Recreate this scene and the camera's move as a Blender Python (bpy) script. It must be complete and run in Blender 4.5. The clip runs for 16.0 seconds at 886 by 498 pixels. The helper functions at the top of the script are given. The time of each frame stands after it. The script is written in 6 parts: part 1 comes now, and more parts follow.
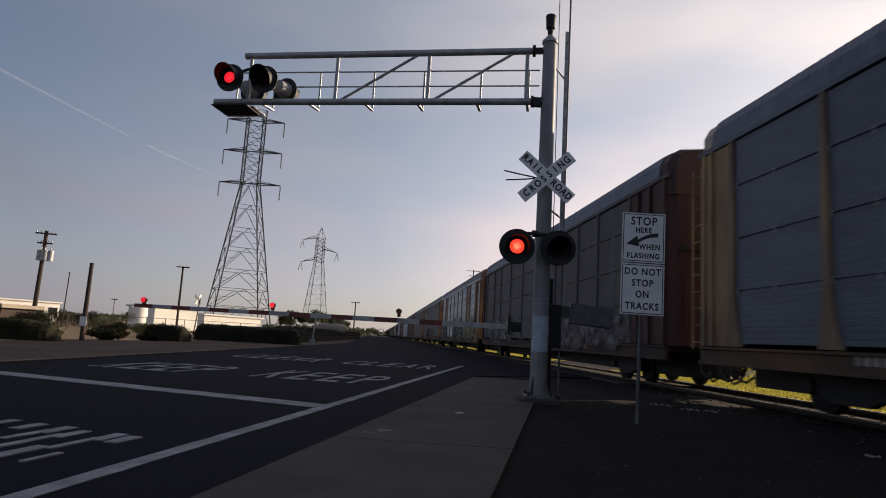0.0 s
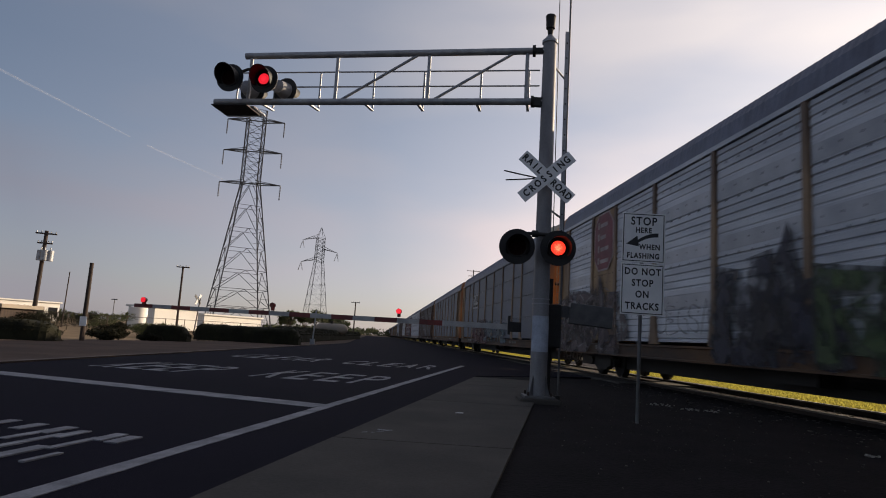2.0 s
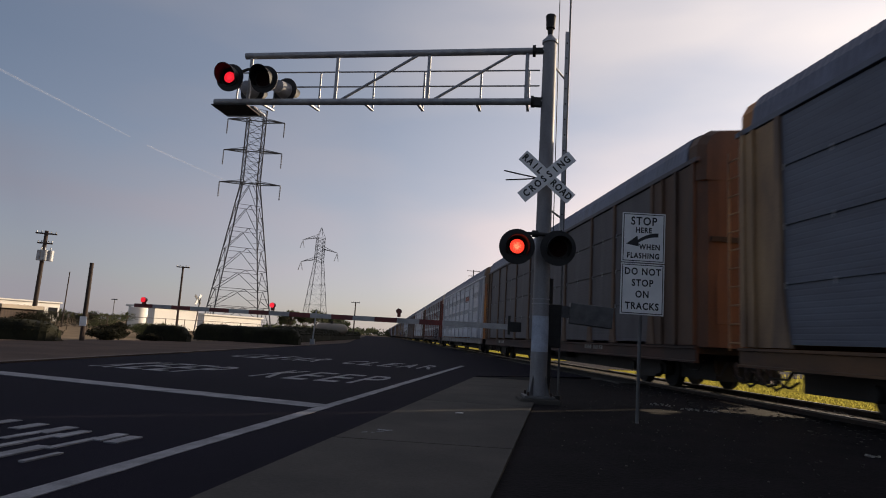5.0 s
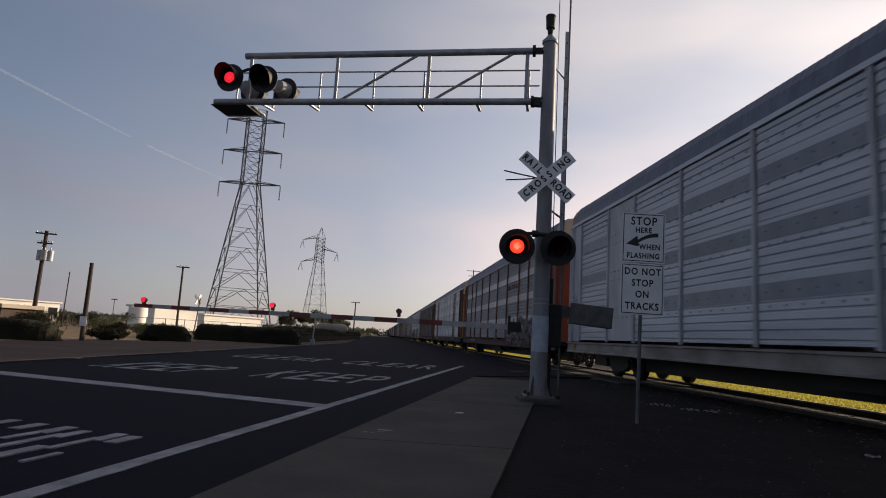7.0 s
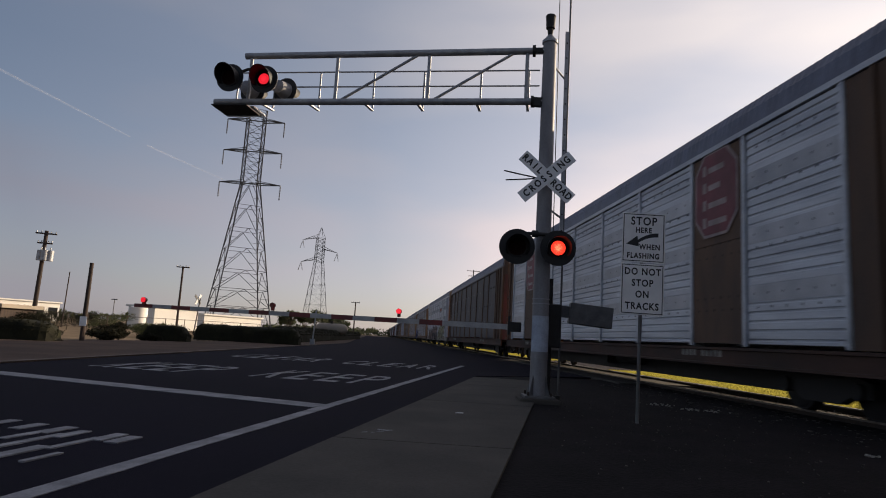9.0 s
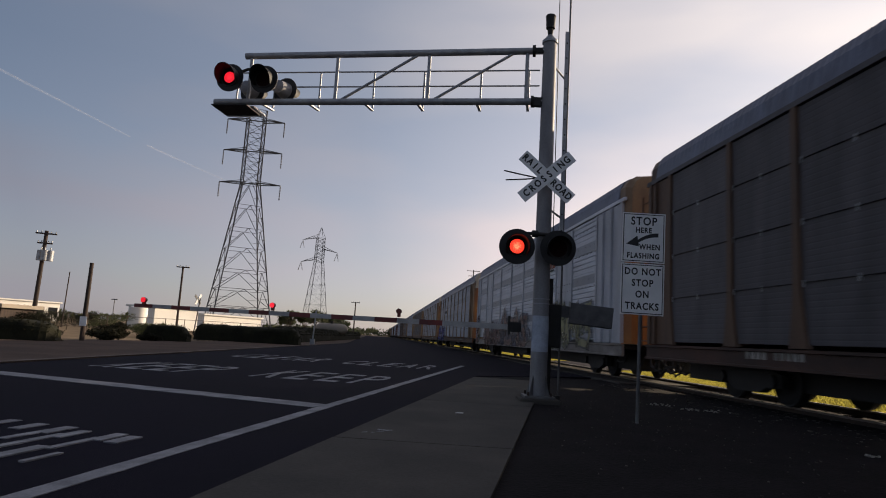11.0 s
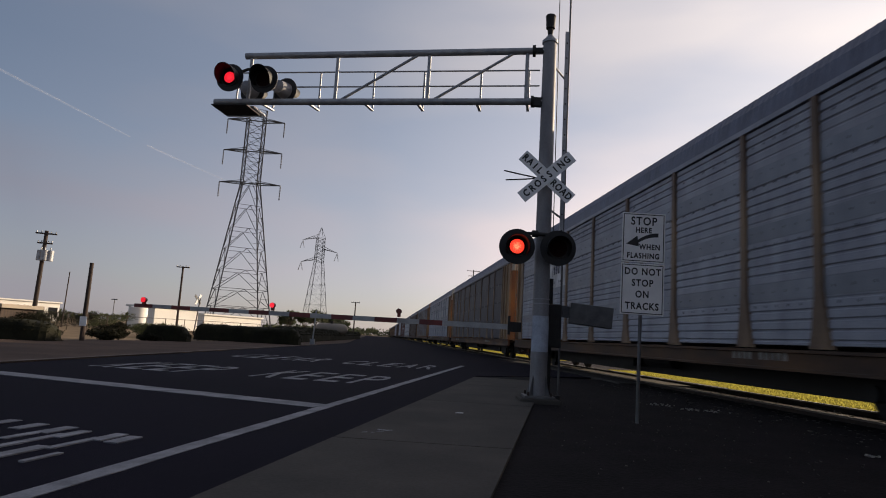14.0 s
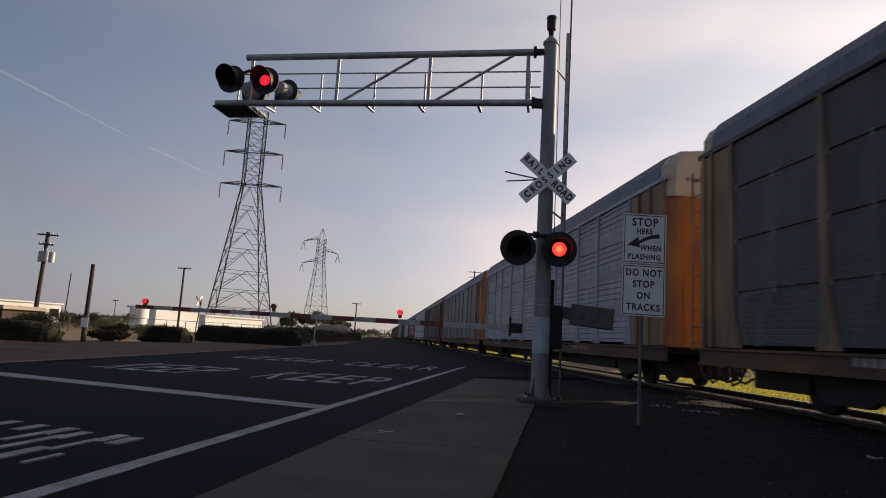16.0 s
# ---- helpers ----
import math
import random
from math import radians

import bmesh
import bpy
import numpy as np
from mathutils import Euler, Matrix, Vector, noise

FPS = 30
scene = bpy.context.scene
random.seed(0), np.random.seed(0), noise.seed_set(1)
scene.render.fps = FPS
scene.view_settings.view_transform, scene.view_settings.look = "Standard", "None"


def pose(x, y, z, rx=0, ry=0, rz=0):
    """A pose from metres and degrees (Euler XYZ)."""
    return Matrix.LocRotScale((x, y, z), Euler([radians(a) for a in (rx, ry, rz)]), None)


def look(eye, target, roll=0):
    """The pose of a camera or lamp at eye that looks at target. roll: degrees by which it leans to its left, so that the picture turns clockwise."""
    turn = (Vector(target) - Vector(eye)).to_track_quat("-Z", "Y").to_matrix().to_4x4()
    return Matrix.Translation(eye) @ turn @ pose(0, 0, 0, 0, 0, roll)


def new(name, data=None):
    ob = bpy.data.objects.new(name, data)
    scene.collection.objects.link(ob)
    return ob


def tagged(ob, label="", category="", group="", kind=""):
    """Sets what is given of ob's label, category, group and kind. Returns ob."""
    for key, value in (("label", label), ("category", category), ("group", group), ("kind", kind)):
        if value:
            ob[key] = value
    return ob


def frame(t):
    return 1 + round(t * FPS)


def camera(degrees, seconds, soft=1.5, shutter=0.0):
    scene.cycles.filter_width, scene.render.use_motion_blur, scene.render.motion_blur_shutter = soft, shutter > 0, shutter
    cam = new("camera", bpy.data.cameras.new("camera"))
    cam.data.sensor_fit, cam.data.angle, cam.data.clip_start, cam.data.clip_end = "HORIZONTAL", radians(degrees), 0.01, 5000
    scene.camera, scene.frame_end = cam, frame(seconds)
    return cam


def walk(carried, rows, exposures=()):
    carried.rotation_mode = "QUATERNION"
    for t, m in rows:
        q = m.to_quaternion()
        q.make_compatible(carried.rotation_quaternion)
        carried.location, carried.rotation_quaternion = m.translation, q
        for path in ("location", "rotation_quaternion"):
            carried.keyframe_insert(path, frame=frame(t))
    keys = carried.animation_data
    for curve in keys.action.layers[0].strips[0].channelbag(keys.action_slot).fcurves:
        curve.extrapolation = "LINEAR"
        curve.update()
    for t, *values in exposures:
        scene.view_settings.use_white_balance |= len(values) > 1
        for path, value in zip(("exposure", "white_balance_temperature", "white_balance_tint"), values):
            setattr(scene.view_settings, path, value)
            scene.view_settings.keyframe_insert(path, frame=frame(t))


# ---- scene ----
cam = camera(70.0, 16.0, soft=1.0, shutter=0.15)
EYE = (0.0, 0.0, 0.95)


def aim(turn, tilt, lean):
    """The camera's pose at its stand, by its turn to the right, its tilt up and its lean in degrees."""
    a, b = radians(turn), radians(tilt)
    return look(EYE, (EYE[0] + math.sin(a) * math.cos(b), EYE[1] + math.cos(a) * math.cos(b), EYE[2] + math.sin(b)), lean)


STAND = aim(0.0, 8.03, 3.3)
walk(cam, [(0.0, STAND), (15.5, STAND), (16.0, aim(-0.1, 8.13, 3.3))], exposures=[(0.0, 0.40, 6950, 14), (16.0, 0.40, 6950, 14)])

# ---------------------------------------------------------------- light
SUN_AZIMUTH, SUN_HEIGHT = 58.0, 15.0   # degrees: clockwise from +y, above the horizon
world = bpy.data.worlds.new("sky")
scene.world = world
world.use_nodes = True
wn, wl = world.node_tree.nodes, world.node_tree.links
wn.clear()
w_out = wn.new("ShaderNodeOutputWorld")
w_bg = wn.new("ShaderNodeBackground")
w_bg.inputs["Strength"].default_value = 0.10
w_sky = wn.new("ShaderNodeTexSky")
w_sky.sky_type = "NISHITA"
w_sky.sun_disc = False
w_sky.sun_elevation, w_sky.sun_rotation = radians(SUN_HEIGHT), radians(SUN_AZIMUTH)
w_sky.dust_density, w_sky.air_density, w_sky.ozone_density = 1.0, 1.0, 3.0
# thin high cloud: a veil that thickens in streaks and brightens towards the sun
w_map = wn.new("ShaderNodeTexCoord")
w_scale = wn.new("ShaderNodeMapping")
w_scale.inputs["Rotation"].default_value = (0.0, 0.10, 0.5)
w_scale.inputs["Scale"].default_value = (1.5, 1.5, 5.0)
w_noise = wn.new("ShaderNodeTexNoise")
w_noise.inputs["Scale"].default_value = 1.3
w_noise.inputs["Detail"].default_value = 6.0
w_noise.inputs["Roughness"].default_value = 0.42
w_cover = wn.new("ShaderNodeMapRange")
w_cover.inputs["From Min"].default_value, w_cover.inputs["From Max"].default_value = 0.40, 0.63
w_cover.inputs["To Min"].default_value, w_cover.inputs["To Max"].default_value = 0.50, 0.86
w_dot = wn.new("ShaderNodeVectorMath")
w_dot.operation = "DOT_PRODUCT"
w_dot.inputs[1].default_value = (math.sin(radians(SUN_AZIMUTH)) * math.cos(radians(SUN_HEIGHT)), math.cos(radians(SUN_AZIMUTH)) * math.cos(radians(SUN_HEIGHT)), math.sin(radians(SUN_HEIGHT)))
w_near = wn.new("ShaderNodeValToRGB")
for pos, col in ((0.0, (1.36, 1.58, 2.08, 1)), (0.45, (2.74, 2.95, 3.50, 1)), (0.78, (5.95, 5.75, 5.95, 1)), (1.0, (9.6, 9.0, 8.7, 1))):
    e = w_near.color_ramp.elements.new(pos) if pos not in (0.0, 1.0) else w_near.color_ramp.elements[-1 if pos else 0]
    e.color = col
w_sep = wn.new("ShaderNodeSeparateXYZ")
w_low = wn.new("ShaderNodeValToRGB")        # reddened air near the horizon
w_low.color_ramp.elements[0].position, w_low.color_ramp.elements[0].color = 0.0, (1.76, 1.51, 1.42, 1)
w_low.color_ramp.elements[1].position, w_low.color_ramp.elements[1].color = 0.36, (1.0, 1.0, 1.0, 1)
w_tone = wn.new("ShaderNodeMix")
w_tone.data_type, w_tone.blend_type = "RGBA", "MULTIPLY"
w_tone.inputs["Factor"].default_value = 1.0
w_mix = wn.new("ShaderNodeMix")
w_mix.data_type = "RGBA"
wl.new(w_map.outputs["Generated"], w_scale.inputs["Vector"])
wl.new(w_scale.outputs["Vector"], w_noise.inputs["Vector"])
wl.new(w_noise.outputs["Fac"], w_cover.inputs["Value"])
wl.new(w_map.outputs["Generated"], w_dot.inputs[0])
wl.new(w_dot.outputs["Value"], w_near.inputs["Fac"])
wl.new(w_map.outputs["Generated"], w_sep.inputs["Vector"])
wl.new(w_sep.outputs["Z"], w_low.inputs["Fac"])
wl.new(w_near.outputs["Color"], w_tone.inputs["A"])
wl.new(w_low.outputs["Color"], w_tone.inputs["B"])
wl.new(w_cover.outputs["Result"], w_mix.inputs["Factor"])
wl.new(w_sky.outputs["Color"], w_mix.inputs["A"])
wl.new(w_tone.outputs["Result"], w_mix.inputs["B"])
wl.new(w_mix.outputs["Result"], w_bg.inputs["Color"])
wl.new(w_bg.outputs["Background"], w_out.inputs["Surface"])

sun_data = bpy.data.lights.new("sun", "SUN")
sun_data.energy, sun_data.angle, sun_data.color = 4.8, radians(0.6), (1.0, 0.84, 0.62)
sun = new("sun", sun_data)
_a, _e = radians(SUN_AZIMUTH), radians(SUN_HEIGHT)
sun.matrix_world = look((60 * math.sin(_a), 60 * math.cos(_a), 40), (60 * math.sin(_a) - math.sin(_a) * math.cos(_e), 60 * math.cos(_a) - math.cos(_a) * math.cos(_e), 40 - math.sin(_e)))


# ---------------------------------------------------------------- materials
def surface(name, base, dark=None, rough=0.6, metal=0.0, scale=6.0, grain=60.0, bump=0.2, spread=0.12, streak=(1, 1, 1), random_tone=0.0, gloss=0.5):
    """A worn surface: two tones mixed by coarse noise, fine grain in tone and relief."""
    m = bpy.data.materials.new(name)
    m.use_nodes = True
    n, l = m.node_tree.nodes, m.node_tree.links
    b = n["Principled BSDF"]
    dark = dark or tuple(c * 0.6 for c in base)
    tc = n.new("ShaderNodeTexCoord")
    mp = n.new("ShaderNodeMapping")
    mp.inputs["Scale"].default_value = streak
    l.new(tc.outputs["Object"], mp.inputs["Vector"])
    big, fine = n.new("ShaderNodeTexNoise"), n.new("ShaderNodeTexNoise")
    big.inputs["Scale"].default_value, big.inputs["Detail"].default_value = scale, 6.0
    fine.inputs["Scale"].default_value, fine.inputs["Detail"].default_value = grain, 3.0
    l.new(mp.outputs["Vector"], big.inputs["Vector"])
    l.new(tc.outputs["Object"], fine.inputs["Vector"])
    ramp = n.new("ShaderNodeValToRGB")
    ramp.color_ramp.elements[0].position, ramp.color_ramp.elements[0].color = 0.36, (*dark, 1)
    ramp.color_ramp.elements[1].position, ramp.color_ramp.elements[1].color = 0.66, (*base, 1)
    l.new(big.outputs["Fac"], ramp.inputs["Fac"])
    hsv = n.new("ShaderNodeHueSaturation")
    mr = n.new("ShaderNodeMapRange")
    mr.inputs["To Min"].default_value, mr.inputs["To Max"].default_value = 1 - 2 * spread, 1 + 2 * spread
    l.new(fine.outputs["Fac"], mr.inputs["Value"])
    l.new(ramp.outputs["Color"], hsv.inputs["Color"])
    if random_tone:
        info = n.new("ShaderNodeObjectInfo")
        mr2 = n.new("ShaderNodeMapRange")
        mr2.inputs["To Min"].default_value, mr2.inputs["To Max"].default_value = 1 - random_tone, 1 + random_tone
        l.new(info.outputs["Random"], mr2.inputs["Value"])
        mul = n.new("ShaderNodeMath")
        mul.operation = "MULTIPLY"
        l.new(mr.outputs["Result"], mul.inputs[0])
        l.new(mr2.outputs["Result"], mul.inputs[1])
        l.new(mul.outputs["Value"], hsv.inputs["Value"])
    else:
        l.new(mr.outputs["Result"], hsv.inputs["Value"])
    l.new(hsv.outputs["Color"], b.inputs["Base Color"])
    rr = n.new("ShaderNodeMapRange")
    rr.inputs["To Min"].default_value, rr.inputs["To Max"].default_value = max(0.03, rough - 0.12), min(1.0, rough + 0.12)
    l.new(big.outputs["Fac"], rr.inputs["Value"])
    l.new(rr.outputs["Result"], b.inputs["Roughness"])
    b.inputs["Metallic"].default_value = metal
    b.inputs["Specular IOR Level"].default_value = gloss
    if bump:
        bp = n.new("ShaderNodeBump")
        bp.inputs["Strength"].default_value, bp.inputs["Distance"].default_value = bump, 0.01
        l.new(fine.outputs["Fac"], bp.inputs["Height"])
        l.new(bp.outputs["Normal"], b.inputs["Normal"])
    return m


def glow(name, edge, core, strength, reach):
    """A lit lens: a hot core fading to deep red, broken by the lens's facets."""
    m = bpy.data.materials.new(name)
    m.use_nodes = True
    n, l = m.node_tree.nodes, m.node_tree.links
    b = n["Principled BSDF"]
    b.inputs["Base Color"].default_value = (*[c * 0.3 for c in edge], 1)
    b.inputs["Emission Strength"].default_value = strength
    tc, tx, ln = n.new("ShaderNodeTexCoord"), n.new("ShaderNodeTexVoronoi"), n.new("ShaderNodeVectorMath")
    tx.inputs["Scale"].default_value = 4.5 / reach
    ln.operation = "LENGTH"
    l.new(tc.outputs["Object"], ln.inputs[0])
    l.new(tc.outputs["Object"], tx.inputs["Vector"])
    mr = n.new("ShaderNodeMapRange")
    mr.inputs["From Max"].default_value = reach
    l.new(ln.outputs["Value"], mr.inputs["Value"])
    ad = n.new("ShaderNodeMath")
    ad.operation = "MULTIPLY_ADD"
    ad.inputs[1].default_value = 0.75
    l.new(tx.outputs["Distance"], ad.inputs[0])
    l.new(mr.outputs["Result"], ad.inputs[2])
    rp = n.new("ShaderNodeValToRGB")
    rp.color_ramp.elements[0].position, rp.color_ramp.elements[0].color = 0.15, (*core, 1)
    rp.color_ramp.elements[1].position, rp.color_ramp.elements[1].color = 1.0, (*edge, 1)
    l.new(ad.outputs["Value"], rp.inputs["Fac"])
    l.new(rp.outputs["Color"], b.inputs["Emission Color"])
    return m


# bluish near-black base: depth of the train's shade is put into the colour
SHADED_ASPHALT = surface("asphalt", (0.0128, 0.0113, 0.0200), (0.0084, 0.0074, 0.0136), 0.95, scale=0.5, grain=70, bump=0.5, spread=0.25, gloss=0.05)
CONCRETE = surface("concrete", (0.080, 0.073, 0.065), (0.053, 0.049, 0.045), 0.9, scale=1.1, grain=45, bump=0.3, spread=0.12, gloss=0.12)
PALE_CONCRETE = surface("pale_concrete", (0.30, 0.29, 0.27), (0.20, 0.19, 0.18), 0.9, scale=2, grain=40, bump=0.3)
# shoulder dirt toned down and blued to carry the shade cast on it
SHADED_DIRT = surface("dirt", (0.0145, 0.0125, 0.0142), (0.0062, 0.0056, 0.0067), 0.95, scale=1.5, grain=28, bump=0.8, spread=0.3, gloss=0.08)
BROWN_DIRT = surface("brown_dirt", (0.11, 0.078, 0.062), (0.075, 0.054, 0.045), 0.95, scale=0.5, grain=20, bump=0.6, spread=0.2, gloss=0.05)
KERB_STONE = surface("kerb_stone", (0.17, 0.14, 0.12), (0.11, 0.09, 0.08), 0.9, scale=2, grain=40, bump=0.2, gloss=0.1)
SANDY = surface("sandy_ground", (0.21, 0.155, 0.105), (0.13, 0.10, 0.065), 0.95, scale=0.25, grain=8, bump=0.5, spread=0.2, gloss=0.05)
BALLAST = surface("ballast", (0.036, 0.031, 0.029), (0.012, 0.011, 0.0105), 0.85, scale=9, grain=24, bump=1.0, spread=0.35, gloss=0.15)
STONE = surface("ballast_stone", (0.055, 0.05, 0.046), (0.018, 0.016, 0.015), 0.6, scale=9, grain=40, bump=0.4, random_tone=0.4)
GRASS_GROUND = surface("dry_grass_ground", (0.34, 0.285, 0.055), (0.15, 0.14, 0.03), 1.0, scale=1.3, grain=18, bump=0.8, spread=0.3, gloss=0.0)
GRASS = surface("grass_blade", (0.31, 0.28, 0.055), (0.22, 0.205, 0.045), 0.9, scale=0.8, grain=10, bump=0.0, random_tone=0.3, gloss=0.05)
_n, _l = GRASS.node_tree.nodes, GRASS.node_tree.links      # blades let the sun through
_tr, _ad = _n.new("ShaderNodeBsdfTranslucent"), _n.new("ShaderNodeMixShader")
_tr.inputs["Color"].default_value = (0.36, 0.325, 0.065, 1)
_ad.inputs["Fac"].default_value = 0.6
_l.new(_n["Principled BSDF"].outputs["BSDF"], _ad.inputs[1])
_l.new(_tr.outputs["BSDF"], _ad.inputs[2])
_l.new(_ad.outputs["Shader"], _n["Material Output"].inputs["Surface"])
ROAD_PAINT = surface("road_paint", (0.30, 0.30, 0.32), (0.17, 0.17, 0.185), 0.8, scale=3.0, grain=50, bump=0.3, spread=0.15, gloss=0.2)
GALV = surface("galvanised_steel", (0.36, 0.37, 0.39), (0.25, 0.26, 0.28), 0.5, 0.35, scale=5, grain=40, bump=0.05)
MAST_PAINT = surface("mast_aluminium_paint", (0.25, 0.25, 0.265), (0.165, 0.165, 0.18), 0.6, 0.1, scale=2.5, grain=40, bump=0.1, streak=(2, 2, 0.5))
PALE_PAINT = surface("pale_blue_paint", (0.42, 0.47, 0.56), (0.30, 0.34, 0.42), 0.7, scale=6, grain=40)
STEEL = surface("dark_steel", (0.028, 0.027, 0.027), (0.014, 0.0135, 0.0135), 0.7, 0.2, scale=8, grain=40)
RAIL_STEEL = surface("polished_rail", (0.20, 0.18, 0.165), (0.12, 0.105, 0.095), 0.4, 1.0, scale=8, grain=40, bump=0.05)
RUST = surface("rusty_steel", (0.045, 0.027, 0.019), (0.02, 0.013, 0.010), 0.85, scale=6, grain=40)
BLACK = surface("matt_black", (0.012, 0.012, 0.013), (0.007, 0.007, 0.008), 0.65, scale=6, grain=40, bump=0.05)
SIGN_WHITE = surface("sign_white", (0.80, 0.80, 0.80), (0.70, 0.70, 0.71), 0.5, scale=4, grain=60, bump=0.0, spread=0.02)
SIGN_BLACK = surface("sign_black", (0.015, 0.015, 0.017), (0.012, 0.012, 0.014), 0.5, bump=0.0)
GATE_RED = surface("gate_red", (0.20, 0.028, 0.025), (0.11, 0.018, 0.018), 0.5, scale=5)
GATE_WHITE = surface("gate_white", (0.42, 0.41, 0.41), (0.30, 0.30, 0.30), 0.5, scale=5)
POST_STEEL = surface("weathered_post_steel", (0.13, 0.13, 0.135), (0.08, 0.08, 0.085), 0.6, 0.2, scale=6)
ARM_LENS = surface("small_red_lens", (0.16, 0.022, 0.014), (0.10, 0.014, 0.01), 0.4, scale=30, bump=0.1)
LENS_RED = surface("red_lens", (0.018, 0.004, 0.004), (0.012, 0.003, 0.003), 0.8, scale=30, bump=0.1, gloss=0.1)
LAMP_GLOW = glow("lit_red_lamp", (0.82, 0.035, 0.018), (1.0, 0.34, 0.17), 1.3, 0.125)
LAMP_GLOW_FAR = glow("lit_crimson_lamp", (0.62, 0.012, 0.025), (0.90, 0.035, 0.06), 1.0, 0.11)
# hedge leaf darkened in its base for shade; LEAF is the sunlit tone
SHADED_LEAF = surface("shaded_leaf", (0.022, 0.022, 0.012), (0.012, 0.012, 0.008), 0.8, scale=1.5, grain=10, bump=0.0, gloss=0.1)
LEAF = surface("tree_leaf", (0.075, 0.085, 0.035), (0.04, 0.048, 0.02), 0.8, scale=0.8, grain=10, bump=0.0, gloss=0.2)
BARK = surface("bark", (0.12, 0.085, 0.06), (0.06, 0.042, 0.03), 0.9, scale=8, grain=40, bump=0.5, streak=(1, 1, 0.2))
POLE_WOOD = surface("pole_wood", (0.055, 0.036, 0.028), (0.028, 0.019, 0.016), 0.9, scale=8, grain=40, bump=0.4, streak=(1, 1, 0.1))
WHITE_WALL = surface("white_wall", (0.78, 0.76, 0.72), (0.68, 0.66, 0.62), 0.8, scale=0.4, grain=20, bump=0.1, spread=0.04)
TAN_WALL = surface("tan_wall", (0.34, 0.29, 0.23), (0.25, 0.21, 0.17), 0.85, scale=0.4, grain=20, bump=0.1)
TOWER_STEEL = surface("tower_steel", (0.085, 0.085, 0.09), (0.06, 0.06, 0.065), 0.7, 0.2, scale=1, grain=20, bump=0.0)
GLASS_DARK = surface("dark_glass", (0.02, 0.022, 0.025), (0.015, 0.016, 0.018), 0.15, bump=0.0)

RACK = {
    "slate": surface("slate_rack_paint", (0.115, 0.133, 0.175), (0.075, 0.088, 0.118), 0.55, 0.1, scale=0.9, grain=30, bump=0.08, streak=(0.5, 1, 2.2), random_tone=0.12),
    "dark": surface("sooty_rack_paint", (0.095, 0.090, 0.100), (0.048, 0.045, 0.052), 0.65, 0.1, scale=0.9, grain=30, bump=0.08, streak=(1.6, 1, 0.5), random_tone=0.15),
    "grey": surface("grey_rack_paint", (0.33, 0.355, 0.415), (0.215, 0.232, 0.28), 0.55, 0.1, scale=0.9, grain=30, bump=0.08, streak=(1.6, 1, 0.6), random_tone=0.10),
    "steel": surface("steel_grey_rack_paint", (0.215, 0.228, 0.265), (0.135, 0.145, 0.172), 0.55, 0.1, scale=0.9, grain=30, bump=0.08, streak=(1.6, 1, 0.6), random_tone=0.10),
    "silver": surface("silver_rack_sheet", (0.54, 0.575, 0.63), (0.34, 0.365, 0.415), 0.45, 0.15, scale=0.9, grain=30, bump=0.06, streak=(0.5, 1, 2.5), random_tone=0.10),
    "white": surface("white_rack_sheet", (0.52, 0.55, 0.61), (0.35, 0.375, 0.43), 0.5, 0.15, scale=0.8, grain=30, bump=0.06, streak=(0.4, 1, 2.5), random_tone=0.06),
}
TRIM = {
    "tan": surface("tan_frame_paint", (0.36, 0.235, 0.125), (0.16, 0.098, 0.06), 0.65, scale=1.2, grain=30, streak=(1, 1, 0.4), random_tone=0.1),
    "post_tan": surface("weathered_tan_post_paint", (0.26, 0.172, 0.105), (0.12, 0.078, 0.055), 0.65, scale=1.2, grain=30, streak=(1, 1, 0.4), random_tone=0.1),
    "orange": surface("orange_frame_paint", (0.44, 0.18, 0.04), (0.23, 0.085, 0.03), 0.6, scale=1.3, grain=30, streak=(1, 1, 0.4), random_tone=0.08),
    "red": surface("oxide_red_paint", (0.17, 0.045, 0.030), (0.085, 0.026, 0.020), 0.65, scale=1.3, grain=30, streak=(1, 1, 0.4), random_tone=0.08),
    "maroon": surface("maroon_paint", (0.062, 0.018, 0.018), (0.032, 0.012, 0.012), 0.65, scale=1.3, grain=30, streak=(1, 1, 0.4)),
    "brown": surface("brown_frame_paint", (0.12, 0.068, 0.042), (0.065, 0.038, 0.027), 0.7, scale=1.5, grain=30, streak=(1, 1, 0.4), random_tone=0.1),
    "stained": surface("stained_white_paint", (0.30, 0.275, 0.26), (0.15, 0.13, 0.12), 0.7, scale=1.3, grain=30, streak=(0.7, 1, 1.5)),
    "white": surface("white_frame_paint", (0.48, 0.495, 0.54), (0.33, 0.345, 0.38), 0.6, scale=1.3, grain=30, streak=(1, 1, 0.4)),
}
SILL = {
    "tan": surface("grimy_tan_sill_paint", (0.145, 0.076, 0.037), (0.05, 0.030, 0.021), 0.75, scale=1.0, grain=30, streak=(0.6, 1, 1.5), random_tone=0.2),
    "red": surface("grimy_red_sill_paint", (0.075, 0.026, 0.022), (0.035, 0.016, 0.015), 0.75, scale=1.0, grain=30, streak=(0.6, 1, 1.5)),
    "rust": surface("rusty_sill_paint", (0.085, 0.042, 0.030), (0.035, 0.021, 0.017), 0.8, scale=1.0, grain=30, streak=(0.6, 1, 1.5), random_tone=0.2),
    "white": TRIM["stained"],
}
BAND_SHEET = surface("perforated_band_sheet", (0.25, 0.28, 0.33), (0.17, 0.19, 0.23), 0.5, 0.2, scale=1.2, grain=60, bump=0.1, random_tone=0.12)
